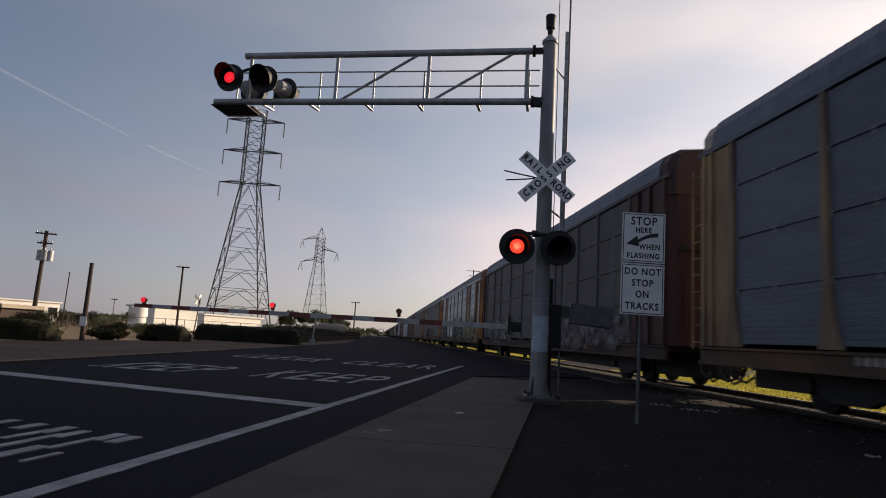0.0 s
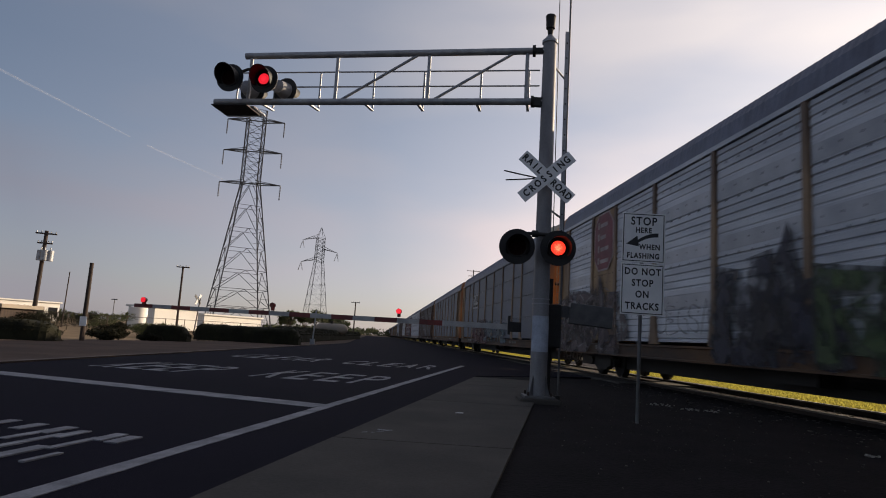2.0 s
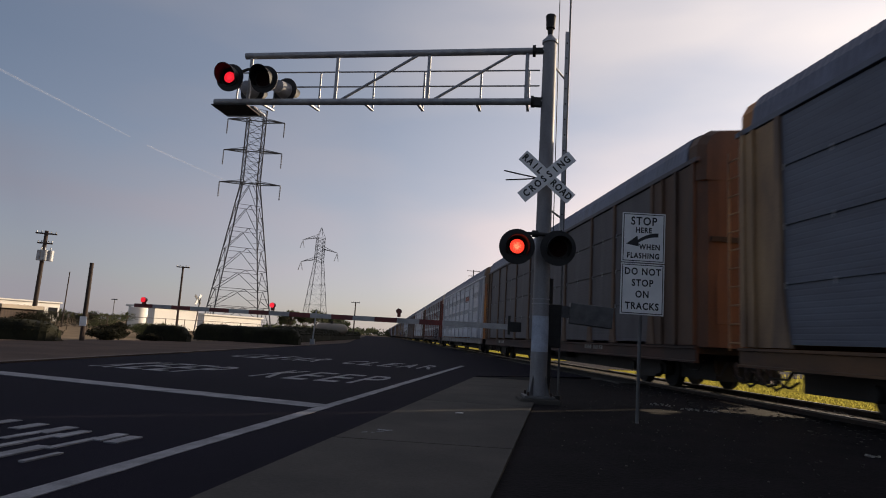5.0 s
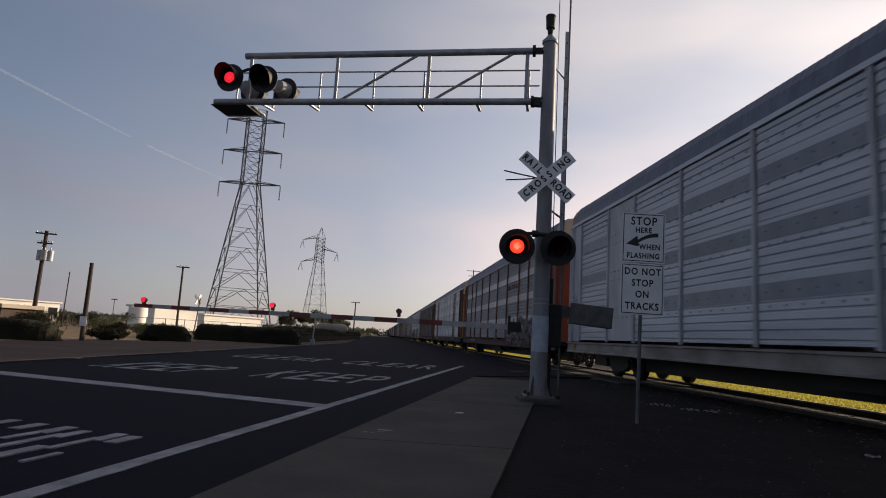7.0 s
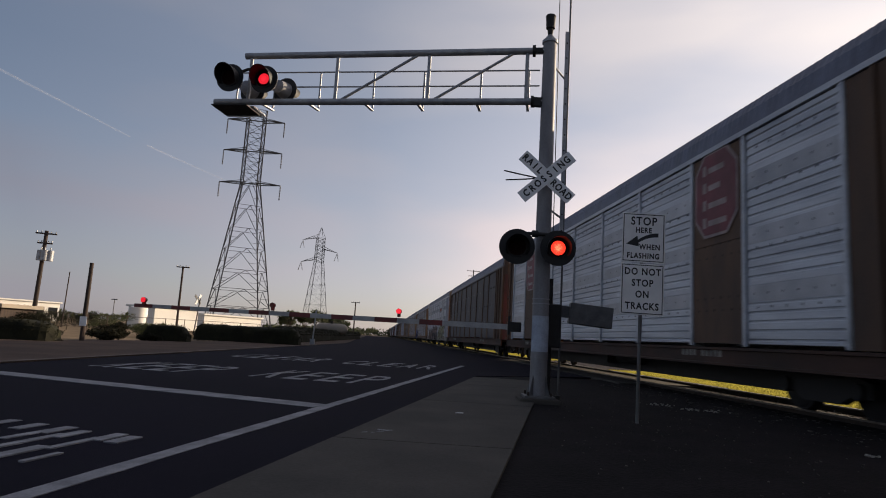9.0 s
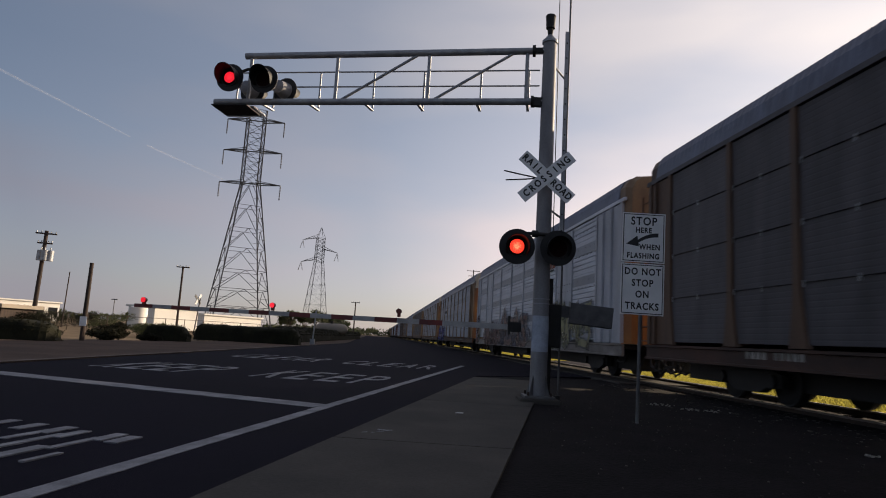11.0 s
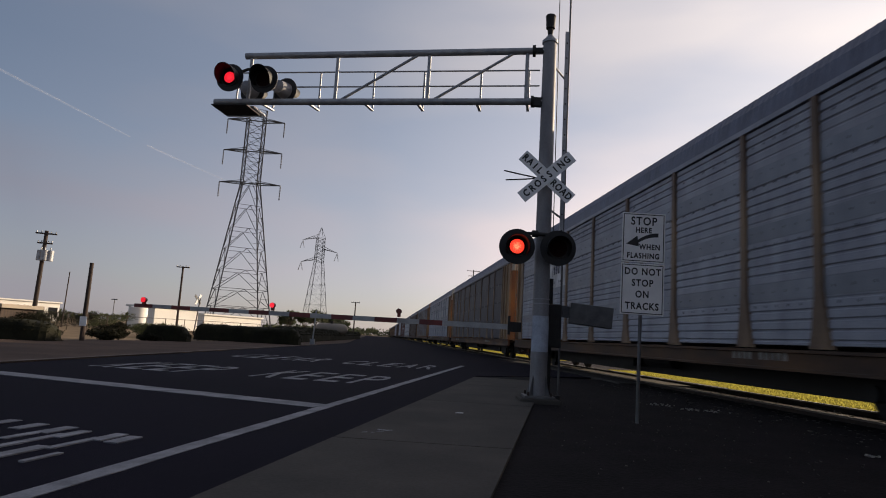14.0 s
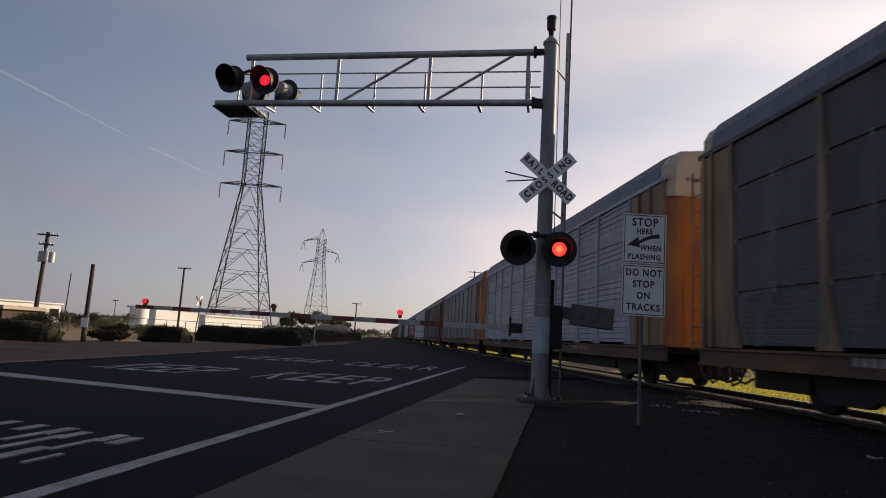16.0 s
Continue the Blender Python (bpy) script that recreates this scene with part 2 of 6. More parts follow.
BAND_LIGHT = surface("bright_band_sheet", (0.46, 0.48, 0.52), (0.30, 0.32, 0.36), 0.45, 0.2, scale=1.2, grain=60, bump=0.1, random_tone=0.12)
# the roof's blue is sky reflection mixed into the base colour
ROOF_SHEET = surface("rack_roof_sheet", (0.128, 0.146, 0.205), (0.08, 0.09, 0.13), 0.5, 0.3, scale=1.2, grain=20, bump=0.05, streak=(2, 0.5, 1))
CREAM = surface("cream_end_paint", (0.50, 0.45, 0.36), (0.36, 0.31, 0.25), 0.65, scale=1.4)


# ---------------------------------------------------------------- building helpers
def link_mesh(name, mesh, material, parent=None, at=None, label=""):
    ob = new(name, mesh)
    if material is not None:
        if not mesh.materials:
            mesh.materials.append(material)
        if mesh.materials[0] is not material:
            ob.material_slots[0].link = "OBJECT"
            ob.material_slots[0].material = material
    if parent is not None:
        ob.parent = parent
    if at is not None:
        ob.matrix_basis = at
    return tagged(ob, label)


def mesh_of(name, bm, smooth=False):
    mesh = bpy.data.meshes.new(name)
    bmesh.ops.recalc_face_normals(bm, faces=bm.faces)
    bm.to_mesh(mesh)
    bm.free()
    if smooth:
        mesh.polygons.foreach_set("use_smooth", [True] * len(mesh.polygons))
        mesh.set_sharp_from_angle(angle=radians(40))
    return mesh


def part(name, bm, material, parent=None, label="", at=None, smooth=False):
    return link_mesh(name, mesh_of(name, bm, smooth), material, parent, at, label)


def thing(name, label, category, group="", at=None):
    ob = new(name)
    ob.empty_display_size = 0.2
    if at is not None:
        ob.matrix_basis = at
    return tagged(ob, label, category, group)


def box(bm, x0, x1, y0, y1, z0, z1, m=None, bevel=0.0):
    v = [Vector((x, y, z)) for x in (x0, x1) for y in (y0, y1) for z in (z0, z1)]
    if m is not None:
        v = [m @ p for p in v]
    q = [bm.verts.new(p) for p in v]
    fs = [bm.faces.new([q[i] for i in f]) for f in ((0, 1, 3, 2), (4, 6, 7, 5), (0, 4, 5, 1), (2, 3, 7, 6), (0, 2, 6, 4), (1, 5, 7, 3))]
    if bevel:
        es = list({e for f in fs for e in f.edges})
        bmesh.ops.bevel(bm, geom=es, offset=bevel, segments=2, affect="EDGES", profile=0.5)
    return bm


def tube(bm, p, q, r, r2=None, n=8, caps=True):
    p, q = Vector(p), Vector(q)
    r2 = r if r2 is None else r2
    d = (q - p).normalized()
    side = d.orthogonal().normalized()
    other = d.cross(side)
    ring = []
    for c, rad in ((p, r), (q, r2)):
        ring.append([bm.verts.new(c + rad * (math.cos(2 * math.pi * i / n) * side + math.sin(2 * math.pi * i / n) * other)) for i in range(n)])
    for i in range(n):
        bm.faces.new((ring[0][i], ring[0][(i + 1) % n], ring[1][(i + 1) % n], ring[1][i]))
    if caps:
        bm.faces.new(ring[0][::-1])
        bm.faces.new(ring[1])
    return bm


def loft(bm, pts, radii, n=6):
    """One tapering tube through the points."""
    rings = []
    for i, p in enumerate(pts):
        d = (Vector(pts[min(i + 1, len(pts) - 1)]) - Vector(pts[max(i - 1, 0)])).normalized()
        s = d.cross(Vector((0.3, 0.9, 0.2))).normalized()
        o = d.cross(s)
        rings.append([bm.verts.new(Vector(p) + radii[i] * (math.cos(2 * math.pi * k / n) * s + math.sin(2 * math.pi * k / n) * o)) for k in range(n)])
    for a, b in zip(rings, rings[1:]):
        for k in range(n):
            bm.faces.new((a[k], a[(k + 1) % n], b[(k + 1) % n], b[k]))
    bm.faces.new(rings[0][::-1])
    bm.faces.new(rings[-1])
    return bm


def path_tube(bm, pts, r, n=6):
    return loft(bm, pts, [r] * len(pts), n)


def prism(bm, outline, z0, z1, m=None):
    """A slab with that outline in x and y."""
    lo = [Vector((x, y, z0)) for x, y in outline]
    hi = [Vector((x, y, z1)) for x, y in outline]
    if m is not None:
        lo, hi = [m @ p for p in lo], [m @ p for p in hi]
    a, b = [bm.verts.new(p) for p in lo], [bm.verts.new(p) for p in hi]
    bm.faces.new(a[::-1])
    bm.faces.new(b)
    for i in range(len(a)):
        j = (i + 1) % len(a)
        bm.faces.new((a[i], a[j], b[j], b[i]))
    return bm


def letters(name, text, size, material, parent, at, depth=0.002, width=1.0, bold=0.0, label="", space=1.0):
    """Raised letters in the built-in font, upright in x and y of the pose."""
    c = bpy.data.curves.new(name, "FONT")
    c.body, c.size, c.extrude, c.align_x, c.align_y, c.offset = text, size, depth, "CENTER", "CENTER", bold
    c.resolution_u = 3
    c.space_character = space
    ob = bpy.data.objects.new(name, c)
    scene.collection.objects.link(ob)
    bpy.context.view_layer.update()
    mesh = bpy.data.meshes.new_from_object(ob.evaluated_get(bpy.context.evaluated_depsgraph_get()))
    bpy.data.objects.remove(ob)
    bpy.data.curves.remove(c)
    mesh.materials.clear()
    mesh.transform(Matrix.Diagonal((width, 1, 1, 1)))
    return link_mesh(name, mesh, material, parent, at, label)


def disc_poly(cx, cy, rx, ry=None, n=20):
    ry = rx if ry is None else ry
    return [(cx + rx * math.cos(2 * math.pi * i / n), cy + ry * math.sin(2 * math.pi * i / n)) for i in range(n)]


# ---------------------------------------------------------------- ground, road, track
TRACK_DIR = Vector((0.0907, -0.9959, 0.0)).normalized()      # the way the train goes
TRACK_TURN = math.degrees(math.atan2(TRACK_DIR.y, TRACK_DIR.x))
TRACK_X0 = 8.33                                              # the track's centre line at y = 0
RAIL_TOP = 0.08


def on_track(s, z=0.0, off=0.0):
    """A pose on the track, s metres ahead of y = 0, x along the way of the train. off: metres to the camera's side."""
    p = Vector((TRACK_X0, 0, z)) - s * TRACK_DIR - off * Vector((-TRACK_DIR.y, TRACK_DIR.x, 0))
    return pose(p.x, p.y, p.z, 0, 0, TRACK_TURN)


def setting(name, bm, material, label):
    return tagged(part(name, bm, material), label, name.replace("_", " "), "", "structure")


bm = bmesh.new()
box(bm, -4000, 4000, -4000, 4000, -0.5, -0.06)
setting("ground", bm, SANDY, "dry sandy ground reaching the horizon")
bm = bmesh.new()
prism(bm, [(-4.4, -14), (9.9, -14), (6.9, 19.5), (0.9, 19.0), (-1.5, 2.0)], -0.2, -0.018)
setting("shoulder", bm, SHADED_DIRT, "trodden dirt and gravel between footpath and track, shade put into its colour")

bm = bmesh.new()   # sunlit field beyond the track
prism(bm, [(15.4, -60), (400, -60), (400, 900), (-66, 900), (1.75, 90), (6.7, 37.0), (8.2, 19.2)], -0.2, -0.01)
setting("field", bm, GRASS_GROUND, "sunlit yellow-green grass field beyond the track")

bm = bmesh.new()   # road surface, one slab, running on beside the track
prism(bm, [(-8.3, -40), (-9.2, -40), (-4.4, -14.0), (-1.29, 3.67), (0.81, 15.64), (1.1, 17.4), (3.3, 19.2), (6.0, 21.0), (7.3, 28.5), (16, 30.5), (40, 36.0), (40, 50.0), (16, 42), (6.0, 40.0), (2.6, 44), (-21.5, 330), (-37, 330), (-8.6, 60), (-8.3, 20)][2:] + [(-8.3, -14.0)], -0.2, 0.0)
road = setting("road", bm, SHADED_ASPHALT, "worn asphalt road with the train's shade put into its colour")

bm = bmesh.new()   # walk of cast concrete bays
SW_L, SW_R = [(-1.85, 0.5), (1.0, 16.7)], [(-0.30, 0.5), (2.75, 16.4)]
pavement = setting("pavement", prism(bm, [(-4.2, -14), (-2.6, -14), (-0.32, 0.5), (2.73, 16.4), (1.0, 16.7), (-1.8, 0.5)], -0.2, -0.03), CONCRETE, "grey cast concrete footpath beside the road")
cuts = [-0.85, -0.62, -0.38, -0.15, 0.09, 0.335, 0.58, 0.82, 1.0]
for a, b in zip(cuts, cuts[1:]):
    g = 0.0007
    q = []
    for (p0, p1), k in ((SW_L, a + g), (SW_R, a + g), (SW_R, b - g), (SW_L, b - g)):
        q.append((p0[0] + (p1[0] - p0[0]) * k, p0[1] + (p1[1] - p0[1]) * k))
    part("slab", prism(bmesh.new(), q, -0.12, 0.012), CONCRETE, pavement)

bm = bmesh.new()   # raised verge on the far side of the road
prism(bm, [(-8.33, 2.0), (-8.22, 21.0), (-8.5, 60), (-37.5, 330), (-43, 330), (-11.8, 46), (-15.4, 22.3), (-30, 18), (-60, -10), (-20, -40), (-8.6, -40)], -0.2, 0.03)
setting("verge", bm, BROWN_DIRT, "brown bare earth verge along the road")
bm = bmesh.new()
prism(bm, [(-8.33, 2.0), (-8.22, 21.0), (-8.5, 60), (-8.66, 60), (-8.38, 21.0), (-8.49, 2.0)], -0.1, 0.036)
setting("kerb", bm, KERB_STONE, "low weathered concrete kerb")


def paint_strip(name, p, q, w, label):
    p, q = Vector((*p, 0)), Vector((*q, 0))
    d = (q - p).normalized()
    s = Vector((-d.y, d.x, 0)) * w / 2
    # worn edge: a chain of slightly uneven quads
    bm, n = bmesh.new(), max(2, int((q - p).length / 0.25))
    rng = random.Random(7)
    left, right = [], []
    for i in range(n + 1):
        c = p.lerp(q, i / n)
        j1, j2 = 1 + rng.uniform(-0.09, 0.05), 1 + rng.uniform(-0.09, 0.05)
        left.append(bm.verts.new((c + s * j1) + Vector((0, 0, 0.005))))
        right.append(bm.verts.new((c - s * j2) + Vector((0, 0, 0.005))))
    for i in range(n):
        bm.faces.new((left[i], right[i], right[i + 1], left[i + 1]))
    ext = bmesh.ops.extrude_face_region(bm, geom=list(bm.faces))
    bmesh.ops.translate(bm, verts=[v for v in ext["geom"] if isinstance(v, bmesh.types.BMVert)], vec=(0, 0, -0.006))
    return tagged(part(name, bm, ROAD_PAINT), label, "road marking", "", "structure")


paint_strip("edge_line", (-4.8, -13.3), (-1.36, 8.45), 0.15, "worn white edge line painted on the asphalt")
paint_strip("edge_line", (-1.36, 8.45), (0.96, 23.4), 0.15, "worn white edge line painted on the asphalt")
paint_strip("stop_line", (-1.45, 8.36), (-8.1, 10.78), 0.42, "broad worn white stop line painted on the asphalt")
ROAD_TURN = -8.0
for word, x, y, pitch, w, h in (("KEEP", -5.72, 14.0, 0.585, 0.40, 2.5), ("KEEP", -2.30, 13.75, 0.66, 0.45, 2.5), ("CLEAR", -5.10, 21.6, 0.62, 0.42, 2.7), ("CLEAR", -1.45, 21.0, 0.62, 0.42, 2.7)):
    legend_word = thing("road_word", "worn white word painted on the asphalt", "road marking", "words on the road", pose(x, y, 0.004, 0, 0, ROAD_TURN))
    for i, ch in enumerate(word):
        ob = letters("letter", ch, 1.0, ROAD_PAINT, legend_word, None, 0.003, 1.0, 0.0)
        xs = [v.co.x for v in ob.data.vertices]
        ys = [v.co.y for v in ob.data.vertices]
        ob.data.transform(Matrix.Diagonal((w / (max(xs) - min(xs)), h / (max(ys) - min(ys)), 1, 1)) @ Matrix.Translation((-(max(xs) + min(xs)) / 2, -(max(ys) + min(ys)) / 2, 0)))
        ob.matrix_basis = pose((i - (len(word) - 1) / 2) * pitch, 0, 0)
# half-seen painted letters short of the stop line, as bars
legend = thing("road_legend", "worn white stencilled bars painted on the asphalt", "road marking")
for i, (x, y, l, w) in enumerate(((-3.80, 5.66, 0.50, 0.15), (-3.46, 5.62, 0.32, 0.15), (-3.24, 5.26, 0.52, 0.10), (-3.16, 5.52, 0.36, 0.16), (-3.04, 5.12, 0.46, 0.10), (-2.95, 5.36, 0.36, 0.13), (-2.72, 5.00, 0.55, 0.085), (-2.62, 5.32, 0.34, 0.14), (-2.46, 5.24, 0.32, 0.15), (-3.10, 4.72, 0.46, 0.09), (-2.88, 4.50, 0.62, 0.14), (-2.62, 4.44, 0.34, 0.06))):
    part("bar", box(bmesh.new(), -w * 0.4, w * 0.4, -l / 2, l / 2, -0.001 * i, 0.006 + 0.0005 * i, pose(x, y, 0.0, 0, 0, -10)), ROAD_PAINT, legend)

litter = thing("paper_scrap", "small crumpled white paper scrap on the footpath", "litter")
part("scrap", prism(bmesh.new(), [(-0.05, -0.03), (0.03, -0.05), (0.06, 0.02), (0.0, 0.05), (-0.04, 0.03)], 0.012, 0.02, pose(0.33, 8.35, 0.0)), GATE_WHITE, litter)
scuff = thing("paint_scuff", "faint white paint scuffs on the footpath", "paint scuff")
rng = random.Random(4)
for k in range(9):
    part("scuff", prism(bmesh.new(), disc_poly(0, 0, rng.uniform(0.02, 0.05), rng.uniform(0.008, 0.02), 9), 0.008, 0.0135 + 0.0002 * k, pose(-0.55 + rng.uniform(-0.16, 0.16), 6.42 + rng.uniform(-0.14, 0.14), 0, 0, 0, rng.uniform(0, 180))), ROAD_PAINT, scuff)

# ballast bed and rails
for name, width, z0, z1, mat, label in (("ballast_bed", 1.75, -0.3, -0.03, BALLAST, "dark oily stone ballast under the track"),):
    bm = bmesh.new()
    for s0, s1 in ((-90, 18.0), (36.5, 420)):
        prism(bm, [(-s1, -width), (-s0, -width), (-s0, width), (-s1, width)], -0.3, z1, on_track(0))
    setting(name, bm, mat, label)
for sgn in (-1, 1):
    rail = thing("rail", "polished steel running rail on the ballast", "rail", "rails of the track", on_track(0, RAIL_TOP))
    o = sgn * 0.755
    bm = bmesh.new()
    box(bm, -420, 120, o - 0.036, o + 0.036, -0.03, 0.0)
    part("rail_head", bm, RAIL_STEEL, rail, "polished running surface")
    bm = bmesh.new()
    box(bm, -420, 120, o - 0.010, o + 0.010, -0.15, -0.03)
    box(bm, -420, 120, o - 0.07, o + 0.07, -0.165, -0.15)
    part("rail_web", bm, RUST, rail)
bm = bmesh.new()
rng = random.Random(3)
for i in range(150):
    s = -26 + i * 0.6
    if 18.0 < s < 36.5:
        continue
    box(bm, -0.115, 0.115, -1.3, 1.3, -0.17, -0.05, on_track(s, 0.0) @ pose(0, 0, 0, 0, 0, rng.uniform(-1, 1)))
tagged(part("sleepers", bm, POLE_WOOD), "dark timber sleepers under the rails", "sleepers", "", "stuff")
crossing = thing("level_crossing", "dark rubber and concrete crossing panels between the rails", "level crossing")
for o0, o1 in ((-1.6, -0.80), (-0.69, 0.69), (0.80, 1.6)):
    for k in range(6):
        part("panel", box(bmesh.new(), -1.5, 1.5, o0, o1, -0.1, 0.02, on_track(19.6 + k * 3.05)), CONCRETE, crossing)

# loose stones of the shoulder
bm = bmesh.new()
rng = random.Random(11)
for i in range(2300):
    if i < 2000:
        m = on_track(rng.uniform(1.5, 24), -0.025, rng.uniform(-1.8, 2.6))
        if 17.5 < m.translation.y:
            continue
    else:
        m = pose(rng.uniform(1.2, 5.5), rng.uniform(4.0, 12.0), -0.016)
        k = (m.translation.y - 0.5) / 15.9
        if m.translation.x < -0.30 + 3.05 * k + 0.06:
            continue
    r = rng.uniform(0.010, 0.035) if i < 2000 else rng.uniform(0.005, 0.014)
    vs = [m @ (Vector((math.cos(a + e), math.sin(a + e), z)) * r * rng.uniform(0.7, 1.2)) for z, e in ((-0.4, 0.0), (0.7, 0.6)) for a in (0, 1.57, 3.14, 4.71)]
    q = [bm.verts.new(v) for v in vs]
    for f in ((4, 5, 6, 7), (0, 1, 5, 4), (1, 2, 6, 5), (2, 3, 7, 6), (3, 0, 4, 7)):
        bm.faces.new([q[j] for j in f])
tagged(part("ballast_stones", bm, STONE), "loose grey ballast stones and gravel beside the rails", "stones", "", "stuff")

# loose gravel on the dirt, its paleness also standing in for glints
for cx, cy, rx, ry, n in ((4.55, 10.95, 0.40, 0.25, 40), (4.05, 11.7, 0.30, 0.25, 22), (4.58, 6.81, 0.08, 0.05, 8)):
    bm = bmesh.new()
    for i in range(n):
        m = pose(cx + rng.gauss(0, 0.5) * rx, cy + rng.gauss(0, 0.5) * ry, -0.014, 0, 0, rng.uniform(0, 90))
        r = rng.uniform(0.008, 0.024)
        q = [bm.verts.new(m @ (Vector((math.cos(a + e), math.sin(a + e), z)) * r * rng.uniform(0.7, 1.2))) for z, e in ((-0.4, 0.0), (0.7, 0.6)) for a in (0, 1.57, 3.14, 4.71)]
        for f in ((4, 5, 6, 7), (0, 1, 5, 4), (1, 2, 6, 5), (2, 3, 7, 6), (3, 0, 4, 7)):
            bm.faces.new([q[j] for j in f])
    tagged(part("spilled_gravel", bm, PALE_CONCRETE), "small patch of loose gravel on dirt, pale also for glints of light", "gravel", "", "stuff")

# grass tufts of the field edge
bm = bmesh.new()
rng = random.Random(5)
for i in range(15000):
    s = rng.uniform(2, 60)
    if i < 11000:
        if 28.0 < s < 39.0:
            continue
        m = on_track(s, -0.02, -rng.uniform(1.65, 3.4))
        h = rng.uniform(0.02, 0.09)
    else:
        m = on_track(s, 0.03, -rng.uniform(3.4, 14.0))
        h = rng.uniform(0.06, 0.22)
    a = rng.uniform(0, 6.28)
    d = Vector((math.cos(a), math.sin(a), 0)) * 0.018
    t = m.translation
    lean = Vector((rng.uniform(-0.08, 0.08), rng.uniform(-0.08, 0.08), h))
    bm.faces.new([bm.verts.new(t - d), bm.verts.new(t + d), bm.verts.new(t + lean)])
tagged(part("grass", bm, GRASS), "dry yellow-green grass in low sun", "grass", "", "stuff")


# ---------------------------------------------------------------- signals of the crossing
FLIPS = []      # two-faced discs whose turning imitates the flashing: (object, lit while the first of the pair flashes)


def reflector(parent, radius, at, lit, first, back=LENS_RED, lit_share=0.94):
    """A two-faced disc added to imitate a lamp's flashing: a lit face in front, a dark lens face at its back; it turns
    about its upright axis.
    """
    holder = part("reflector", prism(bmesh.new(), disc_poly(0, 0, radius, n=28), -0.004, 0.004), back, parent, "red signal lens", at)
    part("lamp_face", prism(bmesh.new(), disc_poly(0, 0, radius * lit_share, n=28), 0.004, 0.009), lit, holder, "lit red lamp")
    FLIPS.append((holder, at, first))
    return holder


def flasher(thing_ob, m, first, lit, size=0.30, lens=0.152, lit_share=0.80):
    """A signal head under thing_ob: backboard, hood, housing, lens ring and flip disc; z of m faces the road."""
    part("backboard", prism(bmesh.new(), disc_poly(0, 0, size, n=40), -0.012, 0.0), BLACK, thing_ob, "round black backboard", m)
    bm = bmesh.new()
    tube(bm, (0, 0, -0.26), (0, 0, -0.012), 0.13, 0.17, n=24)
    tube(bm, (0, 0, -0.30), (0, 0, -0.26), 0.06, 0.13, n=24)
    part("housing", bm, MAST_PAINT, thing_ob, "grey lamp housing", m, True)
    bm = bmesh.new()   # hood, longer above
    n, r = 26, lens + 0.03
    inner, outer = [], []
    for i in range(n + 1):
        a = radians(-35) + radians(250) * i / n
        l = 0.05 + 0.26 * max(0.0, math.sin(min(math.pi, max(0.0, math.pi * i / n)))) ** 0.6
        inner.append((math.cos(a), math.sin(a), l))
    rows = []
    for rad, front in ((r, 0), (r, 1), (r + 0.008, 1), (r + 0.008, 0)):
        rows.append([bm.verts.new((c * rad * (1 + 0.06 * front), s * rad * (1 + 0.06 * front) - 0.03 * front, l if front else 0.0)) for c, s, l in inner])
    for a, b in zip(rows, rows[1:] + rows[:1]):
        for i in range(n):
            bm.faces.new((a[i], a[i + 1], b[i + 1], b[i]))
    part("hood", bm, BLACK, thing_ob, "black sun hood", m, True)
    bm = bmesh.new()
    a, b = disc_poly(0, 0, lens + 0.022, n=28), disc_poly(0, 0, lens, n=28)
    for z in (0.0,):
        va, vb = [bm.verts.new((x, y, 0.0)) for x, y in a], [bm.verts.new((x, y, 0.0)) for x, y in b]
        vc, vd = [bm.verts.new((x, y, 0.022)) for x, y in a], [bm.verts.new((x, y, 0.022)) for x, y in b]
        for i in range(28):
            j = (i + 1) % 28
            for p, q in ((va, vc), (vc, vd), (vd, vb)):
                bm.faces.new((p[i], p[j], q[j], q[i]))
    part("lens_ring", bm, BLACK, thing_ob, "", m)
    reflector(thing_ob, lens, m @ pose(0, 0, 0.012), lit, first, lit_share=lit_share)


MAST = Vector((1.72, 10.8, 0.0))
FACE = -6.0        # the signals' faces turn a little towards the road
signal = thing("crossing_signal", "tall grey cantilever signal mast with red flashers", "railway signal")
bm = bmesh.new()
tube(bm, MAST + Vector((0, 0, 0.10)), MAST + Vector((0, 0, 6.33)), 0.145, 0.118, n=32)
part("mast", bm, MAST_PAINT, signal, "tapering grey painted steel mast", None, True)
bm = bmesh.new()
tube(bm, MAST + Vector((0, 0, 0.82)), MAST + Vector((0, 0, 1.42)), 0.1445, 0.142, n=32, caps=False)
for f in [f for f in bm.faces if f.calc_center_median().y > MAST.y - 0.02]:
    bm.faces.remove(f)
part("paint_patch", bm, PALE_PAINT, signal, "pale blue overpainted patch", None, True)
bm = bmesh.new()
for z in (1.70, 1.62):
    tube(bm, MAST + Vector((0, 0, z)), MAST + Vector((0, 0, z + 0.012)), 0.148, n=32)
part("band", bm, GALV, signal)
bm = bmesh.new()
box(bm, -0.25, 0.25, -0.25, 0.25, 0.06, 0.10, Matrix.Translation(MAST), 0.006)
for k in range(4):
    a = radians(45 + 90 * k)
    g = pose(MAST.x, MAST.y, 0.10, 0, 0, 45 + 90 * k)
    q = [bm.verts.new(g @ Vector(p)) for p in ((0.13, -0.008, 0), (0.24, -0.008, 0), (0.138, -0.008, 0.34), (0.13, 0.008, 0), (0.24, 0.008, 0), (0.138, 0.008, 0.34))]
    for f in ((0, 1, 2), (5, 4, 3), (0, 3, 4, 1), (1, 4, 5, 2), (2, 5, 3, 0)):
        bm.faces.new([q[i] for i in f])
part("base_plate", bm, POST_STEEL, signal, "bolted flange with gusset fins")
